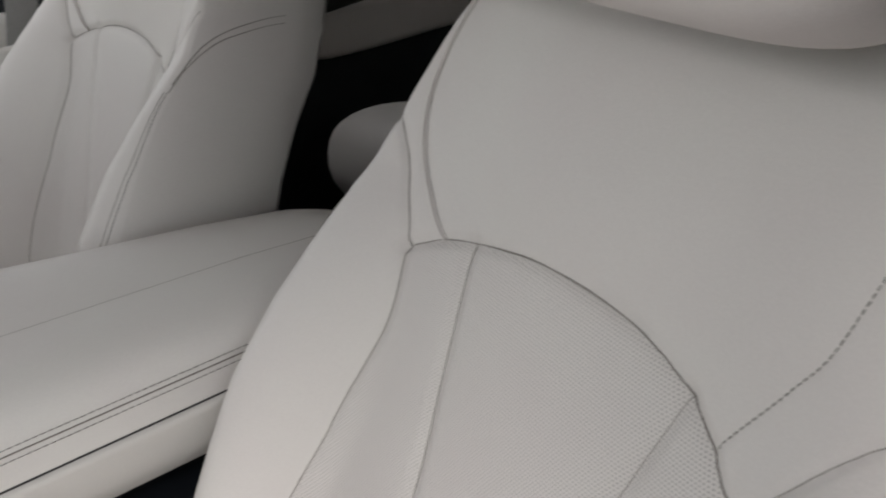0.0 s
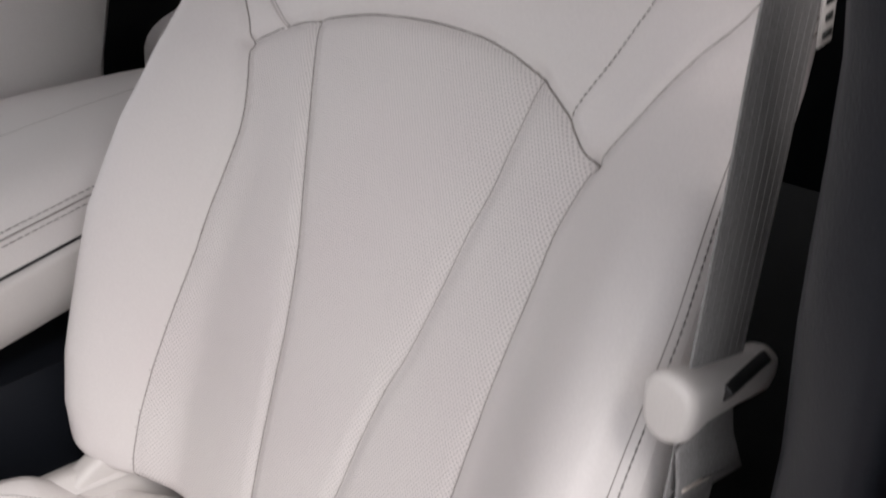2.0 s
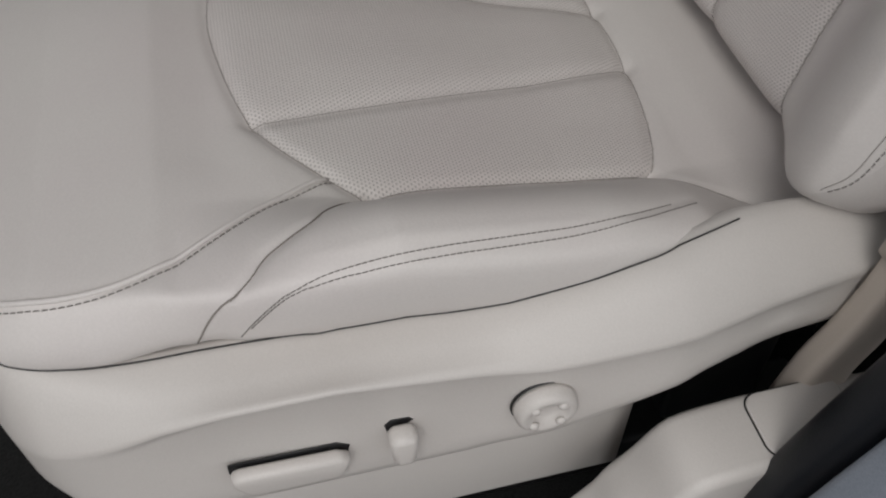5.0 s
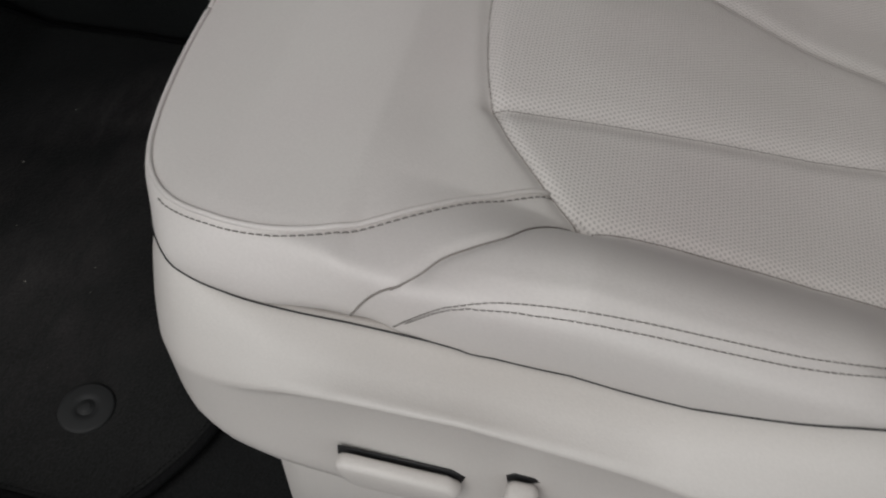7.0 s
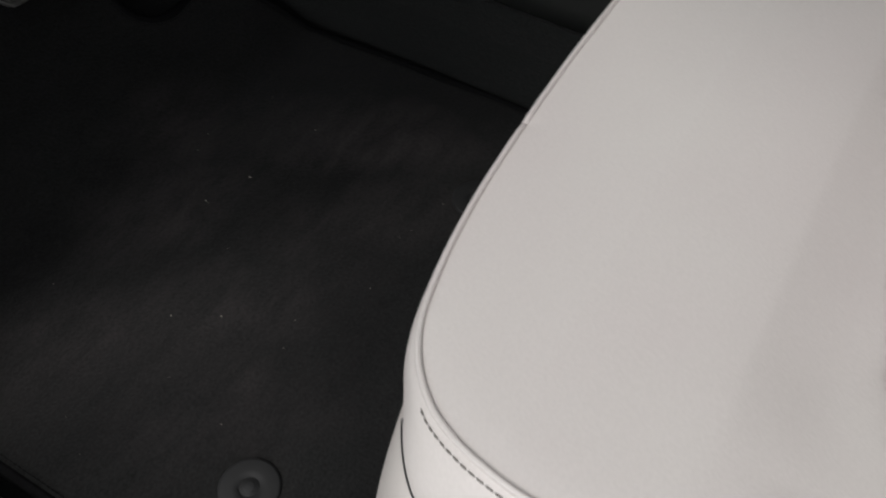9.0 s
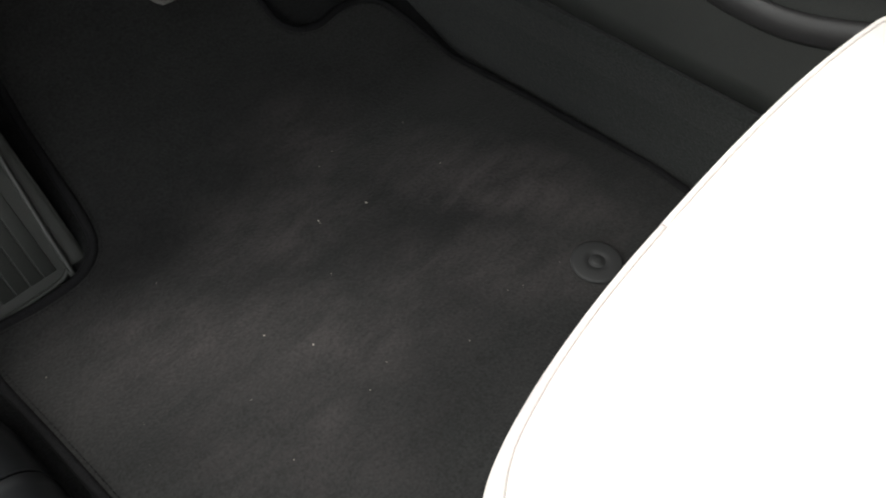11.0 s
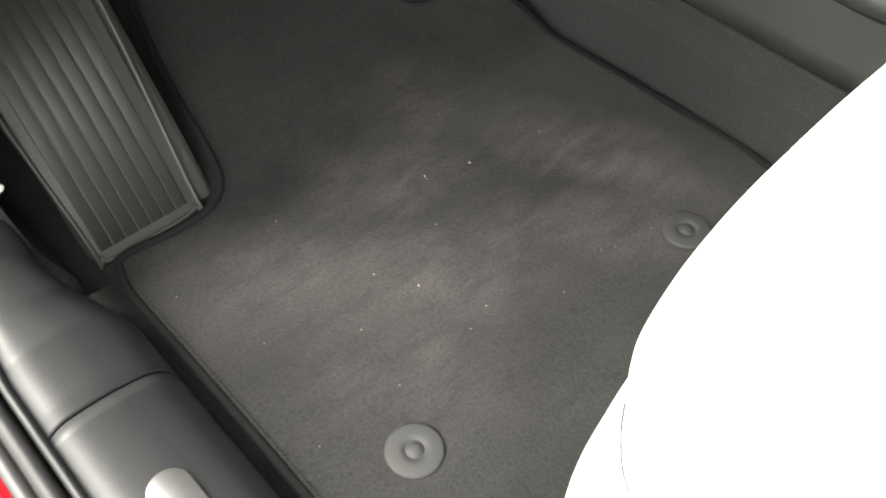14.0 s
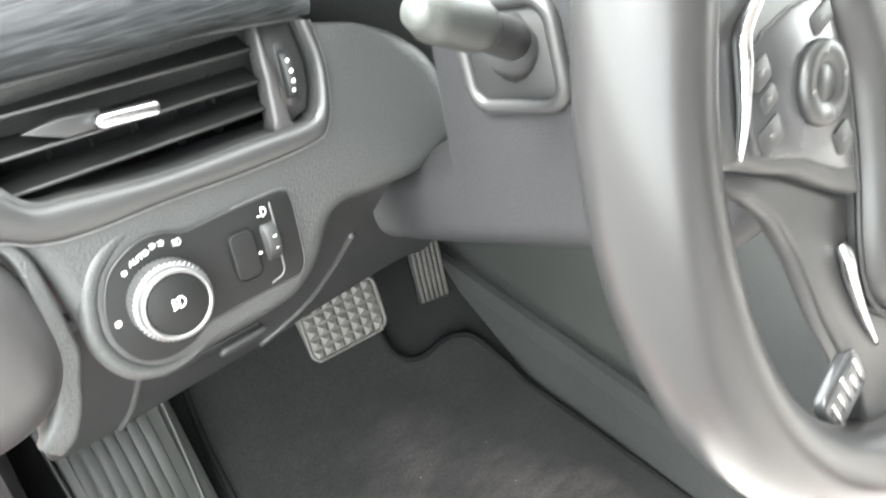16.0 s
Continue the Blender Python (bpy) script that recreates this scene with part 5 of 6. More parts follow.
# B-pillar: dark lower trim and beige upper trim
low = [(.150, -.02), (.130, .22), (.113, .30), (.078, .40), (.052, .51), (.036, .60), (.025, .655), (.021, .70), (.026, .735), (.033, .78), (.037, .855), (.046, .88), (.049, .903), (.050, .922)]
outer_line = [(.185, -.02), (.160, .22), (.145, .30), (.108, .40), (.0793, .51), (.064, .60), (.054, .671), (.0585, .775), (.068, .80), (.080, .885), (.0885, .935)]
pillar = thing("b_pillar", "dark slate lower door pillar trim with beige upper trim", "pillar", (-.37, .0, .5), "", "structure")


def pillar_face(edge, deep, mat, name, label, away=0.0):
    v, f = [], []
    for y, z in edge:
        v += [(-.336, y - deep, z), (-.336, y - .022, z), (-.3375, y - .007, z), (-.3420, y, z), (-.350, y + .005, z), (-.366, y + .012, z), (-.376, y + .008, z), (-.386, y - .012, z), (-.396, y - deep, z)]
    v = [(x - away, y, z) for x, y, z in v]
    k = 9
    for i in range(len(edge) - 1):
        f += [(i * k + j, i * k + (j + 1) % k, (i + 1) * k + (j + 1) % k, (i + 1) * k + j) for j in range(k)]
    f += [tuple(range(k)), tuple(range((len(edge) - 1) * k, len(edge) * k))[::-1]]
    return part(name, mesh_from(name, v, f, mat), mat, pillar, label)


pillar_face([tuple(p) for p in spline(low, .03)], .075, PILLAR, "lower_trim", "dark slate grained lower trim")
upper = [(.044, .948), (.056, .960), (.062, .970), (.068, .985), (.074, 1.015), (.077, 1.06), (.068, 1.15), (.048, 1.26)]
pillar_face([tuple(p) for p in spline(upper, .02)], .045, BEIGE, "upper_trim", "smooth beige upper trim", .0060)
stepped = [(.036, .9175), (.047, .918), (.053, .921), (.057, .929), (.0600, .944), (.0605, .952), (.058, .958), (.046, .961)]
pillar_face(stepped, .045, BEIGE, "upper_trim_step", "rounded step of the beige trim", .0015)
v, f = sweep([(-.398, y - .014, z) for y, z in spline(outer_line + [(.095, .95), (.10, 1.05), (.08, 1.25)], .03)], rounded(.016, .030, .006, 3), False, (1, 0, 0))
solid("pillar_seal", mesh_from("pillar_seal", v, f, SEAL), SEAL, "blue-grey rubber seal along the door pillar", "door seal", "structure")
v, f = sweep([(-.425, y - .045, z) for y, z in spline([(.22, -.08), (.19, .1)] + outer_line[2:] + [(.10, 1.0), (.08, 1.25)], .03)], rounded(.040, .06, .014, 4), False, (0, 1, .1))
solid("body_pillar", mesh_from("body_pillar", v, f, RED_PAINT), RED_PAINT, "glossy red painted body pillar of the car", "car body", "structure")
solid("rear_side_wall", box((.03, 1.95, .98), .01), CARPET, "dark slate lower side of the rear cabin", "wall", "structure", matrix=pose(-.405, -1.005, .44))

# far side: doors, belt, rear bench
door = thing("far_door", "beige and dark door panels on the far side", "door", (1.30, -.2, .3), "", "structure")
part("door_panel", box((.05, 3.2, .86), .01), PILLAR, door, "dark slate door panel", matrix=pose(1.30, .1, .40))
v, f = sweep(spline([(1.262, 1.2, .74), (1.262, .2, .725), (1.262, -.35, .725), (1.255, -.50, .705), (1.255, -.85, .765), (1.262, -1.2, .82)], .05), rounded(.05, .105, .02, 4), False, (0, 0, 1))
part("door_armrest", mesh_from("door_armrest", v, f, BEIGE), BEIGE, door, "beige padded door armrest")
part("pull_slot", box((.01, .11, .028), .004), BLACK, door, "black pull handle slot", matrix=pose(1.226, -.545, .775, -14))
fbelt = thing("far_belt", "beige seat belt on the far door pillar", "seat belt", (1.22, .05, .6))
v, f = sweep(spline([(1.235, .04, 1.15), (1.23, .045, .80), (1.22, .075, .60), (1.20, .10, .30)], .03), [(b, a) for a, b in rounded(.050, .0016, .0006, 2)], False, (0, 1, .1))
part("webbing", mesh_from("webbing", v, f, WEBBING), WEBBING, fbelt)
part("belt_guide", box((.022, .075, .055), .01, 3), BEIGE, fbelt, "beige belt guide", matrix=pose(1.222, .060, .705, -10))
bench = thing("rear_bench", "light leather rear bench in deep shade", "bench seat", (.45, -1.0, .2))
v, f = sweep(spline([(.30, -.80, .36), (.6, -.80, .37), (1.10, -.80, .36)], .05), [(x, z) for x, z in rounded(.52, .22, .08, 6)], False, (0, 0, 1))
part("bench_cushion", mesh_from("bench_cushion", v, f, LEATHER), LEATHER, bench)
v, f = sweep(spline([(.30, -1.16, .72), (.6, -1.17, .72), (1.10, -1.16, .72)], .05), [(x, z) for x, z in rounded(.20, .72, .08, 6)], False, (0, .25, 1))
part("bench_back", mesh_from("bench_back", v, f, LEATHER), LEATHER, bench)
pouf = bmesh.new()
bmesh.ops.create_uvsphere(pouf, u_segments=28, v_segments=18, radius=1)
for q in pouf.verts:
    q.co = Vector((math.copysign(abs(q.co.x) ** .7, q.co.x) * .30, q.co.y * .16, math.copysign(abs(q.co.z) ** .8, q.co.z) * .11))
part("bench_bolster", pouf, LEATHER, bench, "rounded cushion edge", matrix=pose(.88, -.56, .535, 8, 12, 0))

# opaque dark panes, added out of view to keep light from the rear cabin
for nm, size, at in (("rear_window", (.012, 1.87, .40), (-.405, -.995, 1.12)), ("rear_window", (.012, 1.55, .48), (1.31, -1.15, 1.06)), ("tail_window", (1.70, .012, .40), (.46, -1.93, 1.10))):
    solid(nm, box(size, .004), GLOSS, "dark opaque panel added to darken the rear cabin", "window", "structure", matrix=pose(*at))

# roof, windscreen surround and tail close the cabin; window openings stay open
solid("ceiling", box((1.70, 2.5, .04), .015), HEADLINER, "pale fabric headliner of the car", "headliner", "structure", matrix=pose(.46, -.55, 1.30))
solid("tail_wall", box((1.80, .06, .95), .02), PILLAR, "dark slate panel behind the rear bench", "wall", "structure", matrix=pose(.46, -1.95, .45))
solid("firewall", box((1.80, .06, 1.0), .01), BLACK, "black firewall behind the pedals", "firewall", "structure", matrix=pose(.46, 1.72, .40))
bm = bmesh.new()
bmesh.ops.create_grid(bm, x_segments=2, y_segments=2, size=400)
solid("ground", bm, CONCRETE, "plain grey concrete ground outside the car", "ground", "structure", matrix=pose(0, 0, -.36))

# ---- dashboard ----
dash = thing("dashboard", "dark grey dashboard with air vent and light switch", "dashboard", (.1, .98, .6))
D_X, D_UP, D_OUT = Vector((.9979, -.0558, -.0343)), Vector((.0521, .3596, .9316)), Vector((-.0396, -.9314, .3617))
DM = Matrix.Translation((-.2236, .9274, .6492)) @ Matrix((D_X, D_UP, D_OUT)).transposed().to_4x4()


def dpath(pts, z=0.0):
    return [DM @ Vector((p[0], p[1], z if len(p) < 3 else p[2])) for p in pts]


def loft(rows, closed=False):
    """Verts and faces between rows of points of equal number."""
    k = len(rows[0])
    v = [tuple(p) for r in rows for p in r]
    n = k if closed else k - 1
    f = [(i * k + j, i * k + (j + 1) % k, (i + 1) * k + (j + 1) % k, (i + 1) * k + j) for i in range(len(rows) - 1) for j in range(n)]
    return v, f


def outward(o):
    """Unit normals of a closed outline, pointing out of it."""
    n = np.roll(o, -1, 0) - np.roll(o, 1, 0)
    n = np.stack([n[:, 1], -n[:, 0]], 1) / (np.linalg.norm(n, axis=1)[:, None] + 1e-12)
    area = np.sum(o[:, 0] * np.roll(o[:, 1], -1) - np.roll(o[:, 0], -1) * o[:, 1])
    return n if area > 0 else -n


# main face, rolled round its edge, with the vent opening cut out of it
face = [(.1494, .135), (.190, .124), (.224, .1075), (.248, .0845), (.258, .052), (.256, .0256), (.240, .0096), (.205, .0033), (.165, .0030), (.1432, .0020), (.1305, -.0074), (.114, -.0319),
        (.0903, -.0487), (.060, -.0535), (.0299, -.0563), (-.0119, -.0593), (-.0321, -.0502), (-.0452, -.0341), (-.0511, -.0093), (-.0551, .0041), (-.0617, .0332), (-.0743, .0562),
        (-.10, .068), (-.18, .09), (-.18, .185), (.00, .185), (.138, .180), (.146, .155)]
vent_low = [(-.105, .140), (-.088, .126), (-.0735, .102), (-.0545, .0775), (-.030, .0735), (.0232, .0692), (.0836, .0706), (.128, .0712), (.1385, .0765), (.143, .090), (.1445, .110), (.139, .137)]
trim_low = [(-.15, .075), (-.11, .0675), (-.0761, .0597), (-.0599, .0523), (-.0315, .0484), (.0232, .0505), (.0836, .051), (.1336, .0551), (.1454, .0638), (.1514, .0822), (.1534, .1093), (.1494, .135)]
outer = spline(face, .005, True)[:-1]
out_n = outward(outer)
bm = bmesh.new()
rolls = []
for inset, z in ((.016, 0), (.0095, -.0009), (.0045, -.0035), (.0012, -.0078), (0, -.014), (.0006, -.024), (.004, -.040), (.012, -.060)):
    o = outer - out_n * inset * (1 - .9 * smooth01(.100, .128, outer[:, 1]))[:, None]
    rolls.append([bm.verts.new((x, y, z)) for x, y in o])
for a, b in zip(rolls, rolls[1:]):
    for i in range(len(outer)):
        j = (i + 1) % len(outer)
        bm.faces.new((a[i], a[j], b[j], b[i]))
hole = [tuple(p) for p in spline(vent_low, .005)] + [(.05, .143), (-.016, .1416)]
vi = [bm.verts.new((x, y, 0)) for x, y in hole]
eo = [bm.edges.get((rolls[0][i], rolls[0][(i + 1) % len(outer)])) for i in range(len(outer))]
ei = [bm.edges.new((vi[i], vi[(i + 1) % len(vi)])) for i in range(len(vi))]
bmesh.ops.triangle_fill(bm, edges=eo + ei, use_beauty=True)
part("face_panel", bm, DASH, dash, "grained dark grey face panel with rolled edges", True, matrix=DM)
# smooth bezel between the vent and the bright line
count = 140
rows = [spline(trim_low, .0005), spline(vent_low, .0005)]
rows = [np.stack([np.interp(np.linspace(0, 1, count), np.linspace(0, 1, len(r)), r[:, k]) for k in (0, 1)], 1) for r in rows]
cross = [(0, -.0005), (.04, .0016), (.16, .0035), (.40, .0048), (.65, .0042), (.85, .0012), (.96, -.004), (1.0, -.010), (1.02, -.022), (1.03, -.045)]
v, f = loft([[(*(rows[0][i] * (1 - u) + rows[1][i] * u), z) for i in range(count)] for u, z in cross])
part("vent_bezel", mesh_from("vent_bezel", v, f, DASH_SMOOTH), DASH_SMOOTH, dash, "smooth rounded vent bezel", matrix=DM)
part("trim_line", tube_mesh("trim_line", dpath(spline(trim_low, .004), .0010), .0008, LINE), LINE, dash, "thin bright trim line")
# vent: duct, slats, tab, thumb wheel
vent = thing("air_vent", "black air vent with three slats and chrome tab", "air vent", DM @ Vector((0, .09, 0)))
mouth = [(-.125, .060), (.152, .060), (.152, .148), (-.125, .148)]
part("backing", block(mouth, .004, .001, 1), BLACK, vent, "black duct end", matrix=DM @ Matrix.Translation((0, 0, -.105)))
v, f = loft([[(x, y, z) for x, y in mouth] for z in (-.044, -.105)], True)
part("duct", mesh_from("duct", v, f, BLACK, False), BLACK, vent, "black duct wall", matrix=DM)
for b0, b1 in ((.0835, .0887), (.1050, .1072), (.1285, .1285)):
    tilt = math.atan2(b1 - b0, .19)
    slat_m = DM @ Matrix.Translation((.0115, (b0 + b1) / 2, -.020)) @ Matrix.Rotation(tilt, 4, "Z") @ Matrix.Rotation(radians(-66), 4, "X")
    slat = part("slat", block(rounded(.194, .022, .0012, 2), .0022, .0009, 2), PANEL, vent, "dark grey slat", matrix=slat_m)
    # the highlight along the slat's front edge, put in as a paler strip
    part("slat_edge", box((.192, .0014, .0026), .0005, 1), DASH_SMOOTH, slat, "paler strip for the highlight on the slat's edge", matrix=slat_m @ Matrix.Translation((0, -.0110, .0012)))
for a in np.linspace(-.08, .09, 7):
    part("vane", box((.0018, .070, .014), 0), BLACK, vent, "", matrix=DM @ Matrix.Translation((float(a), .105, -.056)))
part("tab", block(rounded(.040, .0095, .0040, 4), .013, .003, 3), CHROME, vent, "chrome airflow tab", matrix=DM @ Matrix.Translation((.0148, .1085, -.008)) @ Matrix.Rotation(radians(-2), 4, "Z"))
part("tab_stem", block([(-.046, .0035), (-.024, .0075), (0, .006), (0, -.005), (-.022, -.006)], .008, .002, 2), DASH_SMOOTH, vent, "", matrix=DM @ Matrix.Translation((.002, .1095, -.014)))
part("divider", block([(.1083, .140), (.1135, .140), (.1165, .110), (.1200, .075), (.1215, .0690), (.1050, .0700), (.1066, .077), (.1085, .105)], .018, .003, 3), END_CAP, vent, "smooth grey divider", matrix=DM @ Matrix.Translation((0, 0, -.018)))
side_bay = part("wheel_bay", block([(.1165, .140), (.1385, .137), (.1430, .110), (.1415, .090), (.137, .077), (.1215, .072)], .003, .001, 1), DASH_SMOOTH, vent, "smooth grey bay of the thumb wheel", matrix=DM @ Matrix.Translation((0, 0, -.011)))
part("wheel_slot", block(rounded(.0105, .044, .004, 4), .001, .0003, 1), BLACK, side_bay, "dark slot", matrix=DM @ Matrix.Translation((.1280, .1035, -.0085)) @ Matrix.Rotation(radians(2), 4, "Z"))
whl = part("thumb_wheel", lathe([(0, -.004), (.020, -.004), (.021, -.003), (.021, .003), (.020, .004), (0, .004)], 36), RUBBER, vent, "dark thumb wheel with white dots",
           matrix=DM @ Matrix.Translation((.1278, .1035, -.0205)) @ Matrix.Rotation(radians(90), 4, "Y"))
for b in (.1130, .1060, .0993, .0929):
    part("dot", lathe([(0, .0006), (.0013, .0005), (.0015, 0), (0, 0)], 10), WHITE_INK, whl, "white dot", matrix=DM @ Matrix.Translation((.1278, b, -.0205 + math.sqrt(.021 ** 2 - (b - .1035) ** 2))))
# streaked trim board over the vent
v, f = [], []
prof = [(.1425, -.006), (.1435, .006), (.150, .0135), (.158, .016), (.178, .012), (.203, -.008), (.223, -.04), (.223, -.08), (.1425, -.08)]
aa = np.linspace(-.20, .150, 18)
for a in aa:
    w = 1 - .5 * max(0, (a - .10) / .05) ** 2
    v += [tuple(DM @ Vector((a, b - .004 * max(0, (a - .08) / .06), z * w))) for b, z in prof]
k = len(prof)
f = [(i * k + j, i * k + (j + 1) % k, (i + 1) * k + (j + 1) % k, (i + 1) * k + j) for i in range(len(aa) - 1) for j in range(k)] + [tuple(range(k)), tuple(range((len(aa) - 1) * k, len(aa) * k))[::-1]]
part("trim_board", mesh_from("trim_board", v, f, WOOD), WOOD, dash, "streaked charcoal trim board")
# light switch
sw = thing("light_switch", "black headlight switch panel with chrome ringed knob", "light switch", DM @ Vector((0, 0, .004)))
pan = [(-.0353, .001), (-.0293, .0157), (-.0201, .0252), (-.005, .0325), (.0102, .0335), (.0200, .0303), (.0277, .0284), (.0400, .0292), (.0565, .0306), (.0865, .0319), (.0974, .0314), (.1026, .0263), (.1030, .0031),
       (.1016, -.0202), (.0974, -.0286), (.0906, -.031), (.0587, -.0326), (.0350, -.0347), (.0236, -.0361), (.0089, -.044), (-.0078, -.0465), (-.0236, -.0416), (-.0329, -.03), (-.0373, -.0158)]
pan = [tuple(p) for p in spline(pan, .002, True)[:-1]]
part("panel", block(pan, .004, .0007, 2), PANEL, sw, "", matrix=DM @ Matrix.Translation((0, 0, -.002)))
gap_path = dpath(pan, .0014)
part("panel_line", tube_mesh("panel_line", gap_path, .0010, BLACK, closed=True), BLACK, sw, "black joint line")
po = np.array(pan)
lip = [(*(p + q * .0085), -.0048) for p, q in zip(po, outward(po)) if p[0] < .03]
start = max(range(len(lip)), key=lambda i: np.hypot(lip[i][0] - lip[i - 1][0], lip[i][1] - lip[i - 1][1]))
lip = lip[start:] + lip[:start]
v, f = sweep(dpath(spline(lip[::4], .003)), ring(.0066, 18), False, D_OUT, scale=np.interp(np.linspace(0, 1, len(spline(lip[::4], .003))), [0, .3, .7, 1], [.35, 1, 1, .35]))
part("panel_collar", mesh_from("panel_collar", v, f, DASH), DASH, sw, "soft raised collar of the panel")
KM = DM @ Matrix.Translation((.0018, -.0075, .002))
kn = part("knob", lathe([(0, .0210), (.0188, .0210), (.0198, .0203), (.0200, .018), (0, .018)], 48), PANEL, sw, "black knob face with fog lamp symbol", matrix=KM)
part("knob_ring", lathe([(.0198, .0190), (.0203, .0212), (.0216, .0217), (.0230, .0208), (.0236, .0185), (.0238, .0150), (.0238, .0), (.0150, 0)], 64), SATIN, sw, "satin chrome ring", matrix=KM)
grip = []
for z in (.0005, .0135):
    grip.append([((.0252 + (.0009 if i % 2 else 0)) * math.cos(math.pi * i / 48), (.0252 + (.0009 if i % 2 else 0)) * math.sin(math.pi * i / 48), z) for i in range(96)])
grip.append([(.0238 * math.cos(math.pi * i / 48), .0238 * math.sin(math.pi * i / 48), .0148) for i in range(96)])
v, f = loft(grip, True)
part("knob_grip", mesh_from("knob_grip", v, f, SATIN, False), SATIN, sw, "knurled satin grip of the knob", matrix=KM)

def text_mark(body, size, a, b, parent, z, name="marking", turn=0.0):
    cu = bpy.data.curves.new(name, "FONT")
    cu.body, cu.size, cu.align_x, cu.align_y, cu.extrude = body, size, "CENTER", "CENTER", .0001
    tmp = bpy.data.objects.new(name, cu)
    scene.collection.objects.link(tmp)
    me = bpy.data.meshes.new_from_object(tmp.evaluated_get(bpy.context.evaluated_depsgraph_get()))
    bpy.data.objects.remove(tmp)
    me.materials.clear()
    me.materials.append(WHITE_INK)
    part(name, me, WHITE_INK, parent, "white print", matrix=DM @ Matrix.Translation((a, b, z)) @ Matrix.Rotation(radians(turn), 4, "Z"))


def lamp_mark(a, b, size, parent, z, rays=3, both=False, slant=0.0):
    """A lamp symbol: a D-shaped outline with short beams."""
    bmx = []
    d = [(size * .1, -size * .5), (size * .1, size * .5)] + [(size * (.1 + .55 * math.cos(t)), size * .5 * math.sin(t)) for t in np.linspace(math.pi / 2, -math.pi / 2, 10)]
    lines = [[(x, y) for x, y in d]]
    for r in range(rays):
        y = size * (-.35 + .7 * r / max(1, rays - 1))
        lines.append([(-size * .55, y - slant * size), (-size * .05, y)])
    v, f = [], []
    for ln in lines:
        vv, ff = sweep([(x, y, 0) for x, y in ln], ring(size * .05, 4), False, (0.01, 0.02, 1))
        f += [tuple(i + len(v) for i in q) for q in ff]
        v += vv
    part("lamp_symbol", mesh_from("lamp_symbol", v, f, WHITE_INK), WHITE_INK, parent, "white lamp symbol", matrix=DM @ Matrix.Translation((a, b, z)))


lamp_mark(.0018, -.0062, .0072, kn, .0234, 3, slant=.15)
part("symbol_wave", box((.0006, .0075, .0004), 0), WHITE_INK, kn, "white print", matrix=DM @ Matrix.Translation((-.0012, -.0064, .0234)))
text_mark("AUTO", .0052, -.007, .0230, sw, .0022, turn=17.6)
text_mark("O", .0046, -.0181, .0171, sw, .0022)
lamp_mark(.0182, .0242, .0046, sw, .0022, 3)
for q in (-1, 1):
    lamp_mark(.0055 + q * .0029, .0272, .0034, sw, .0022, 2)
for kk in range(8):
    a = 2 * math.pi * kk / 8
    part("sun_mark", box((.0008, .0011, .0002), 0), WHITE_INK, sw, "white print", matrix=DM @ Matrix.Translation((-.0313, -.0119, .0022)) @ Matrix.Rotation(a, 4, "Z") @ Matrix.Translation((0, .0016, 0)))
# dimmer
part("dimmer_recess", block(rounded(.0200, .035, .006, 6), .0030, .0026, 5), PANEL, sw, "smooth raised thumb rest", matrix=DM @ Matrix.Translation((.0600, -.0015, .0012)))
part("dimmer_slot", block(rounded(.0118, .0262, .002, 3), .0008, .0002, 1), BLACK, sw, "dark slot", matrix=DM @ Matrix.Translation((.0807, .0008, .0016)))
dm = part("dimmer_wheel", lathe([(0, -.0048), (.0145, -.0048), (.0152, -.0036), (.0152, .0036), (.0145, .0048), (0, .0048)], 28), RUBBER, sw, "dark dimmer wheel",
          matrix=DM @ Matrix.Translation((.0807, .0008, -.0062)) @ Matrix.Rotation(radians(90), 4, "Y"))
for b in (-.0035, .0045):
    part("mark", box((.0024, .0012, .0003), 0), WHITE_INK, dm, "white print", matrix=DM @ Matrix.Translation((.0815, b + .0008, .0084)))
part("mark", box((.0045, .0012, .0003), 0), WHITE_INK, sw, "white print", matrix=DM @ Matrix.Translation((.0694, -.0038, .0036)))
lamp_mark(.0785, .0224, .0062, sw, .0022, 1)
part("dimmer_edge", tube_mesh("dimmer_edge", dpath(spline([(.0863, .0267), (.0862, .010), (.0852, -.010), (.0836, -.0237), (.0733, -.0281)], .002), .0022), .0007, LINE), LINE, sw, "thin bright edge")
# pale tube for the highlight round the panel's right end
part("panel_edge", tube_mesh("panel_edge", dpath(spline([(.060, .0318), (.0868, .0332), (.0982, .0326), (.1040, .0265), (.1044, .0031), (.1030, -.0205), (.0985, -.0298), (.0906, -.0324), (.065, -.0337)], .004), .0008), .0004, LINE), LINE, sw, "thin bright edge")

# lower knee panel, release handle and the end cap by the door
knee = thing("knee_panel", "dark grey lower knee panel with release lever recess", "knee panel", (-.1, .96, .58))
KP = Matrix.Translation((.005, 1.000, .534)) @ Matrix((Vector((1, 0, 0)), Vector((0, -.4755, .8797)), Vector((0, -.8797, -.4755)))).transposed().to_4x4()
kout = [tuple(p) for p in spline([(-.312, .10), (-.308, -.05), (-.304, -.172), (-.292, -.188), (-.24, -.194), (-.10, -.185), (.02, -.160), (.09, -.150), (.145, -.150), (.14, .10)], .012, True)[:-1]]
part("panel", block(kout, .016, .006, 4), DASH_SMOOTH, knee, "", matrix=KP @ Matrix.Translation((0, 0, -.016)))
part("under_tray", box((.44, .30, .008), .002), BLACK, knee, "black tray under the dash", matrix=pose(-.08, 1.25, .405, 8))
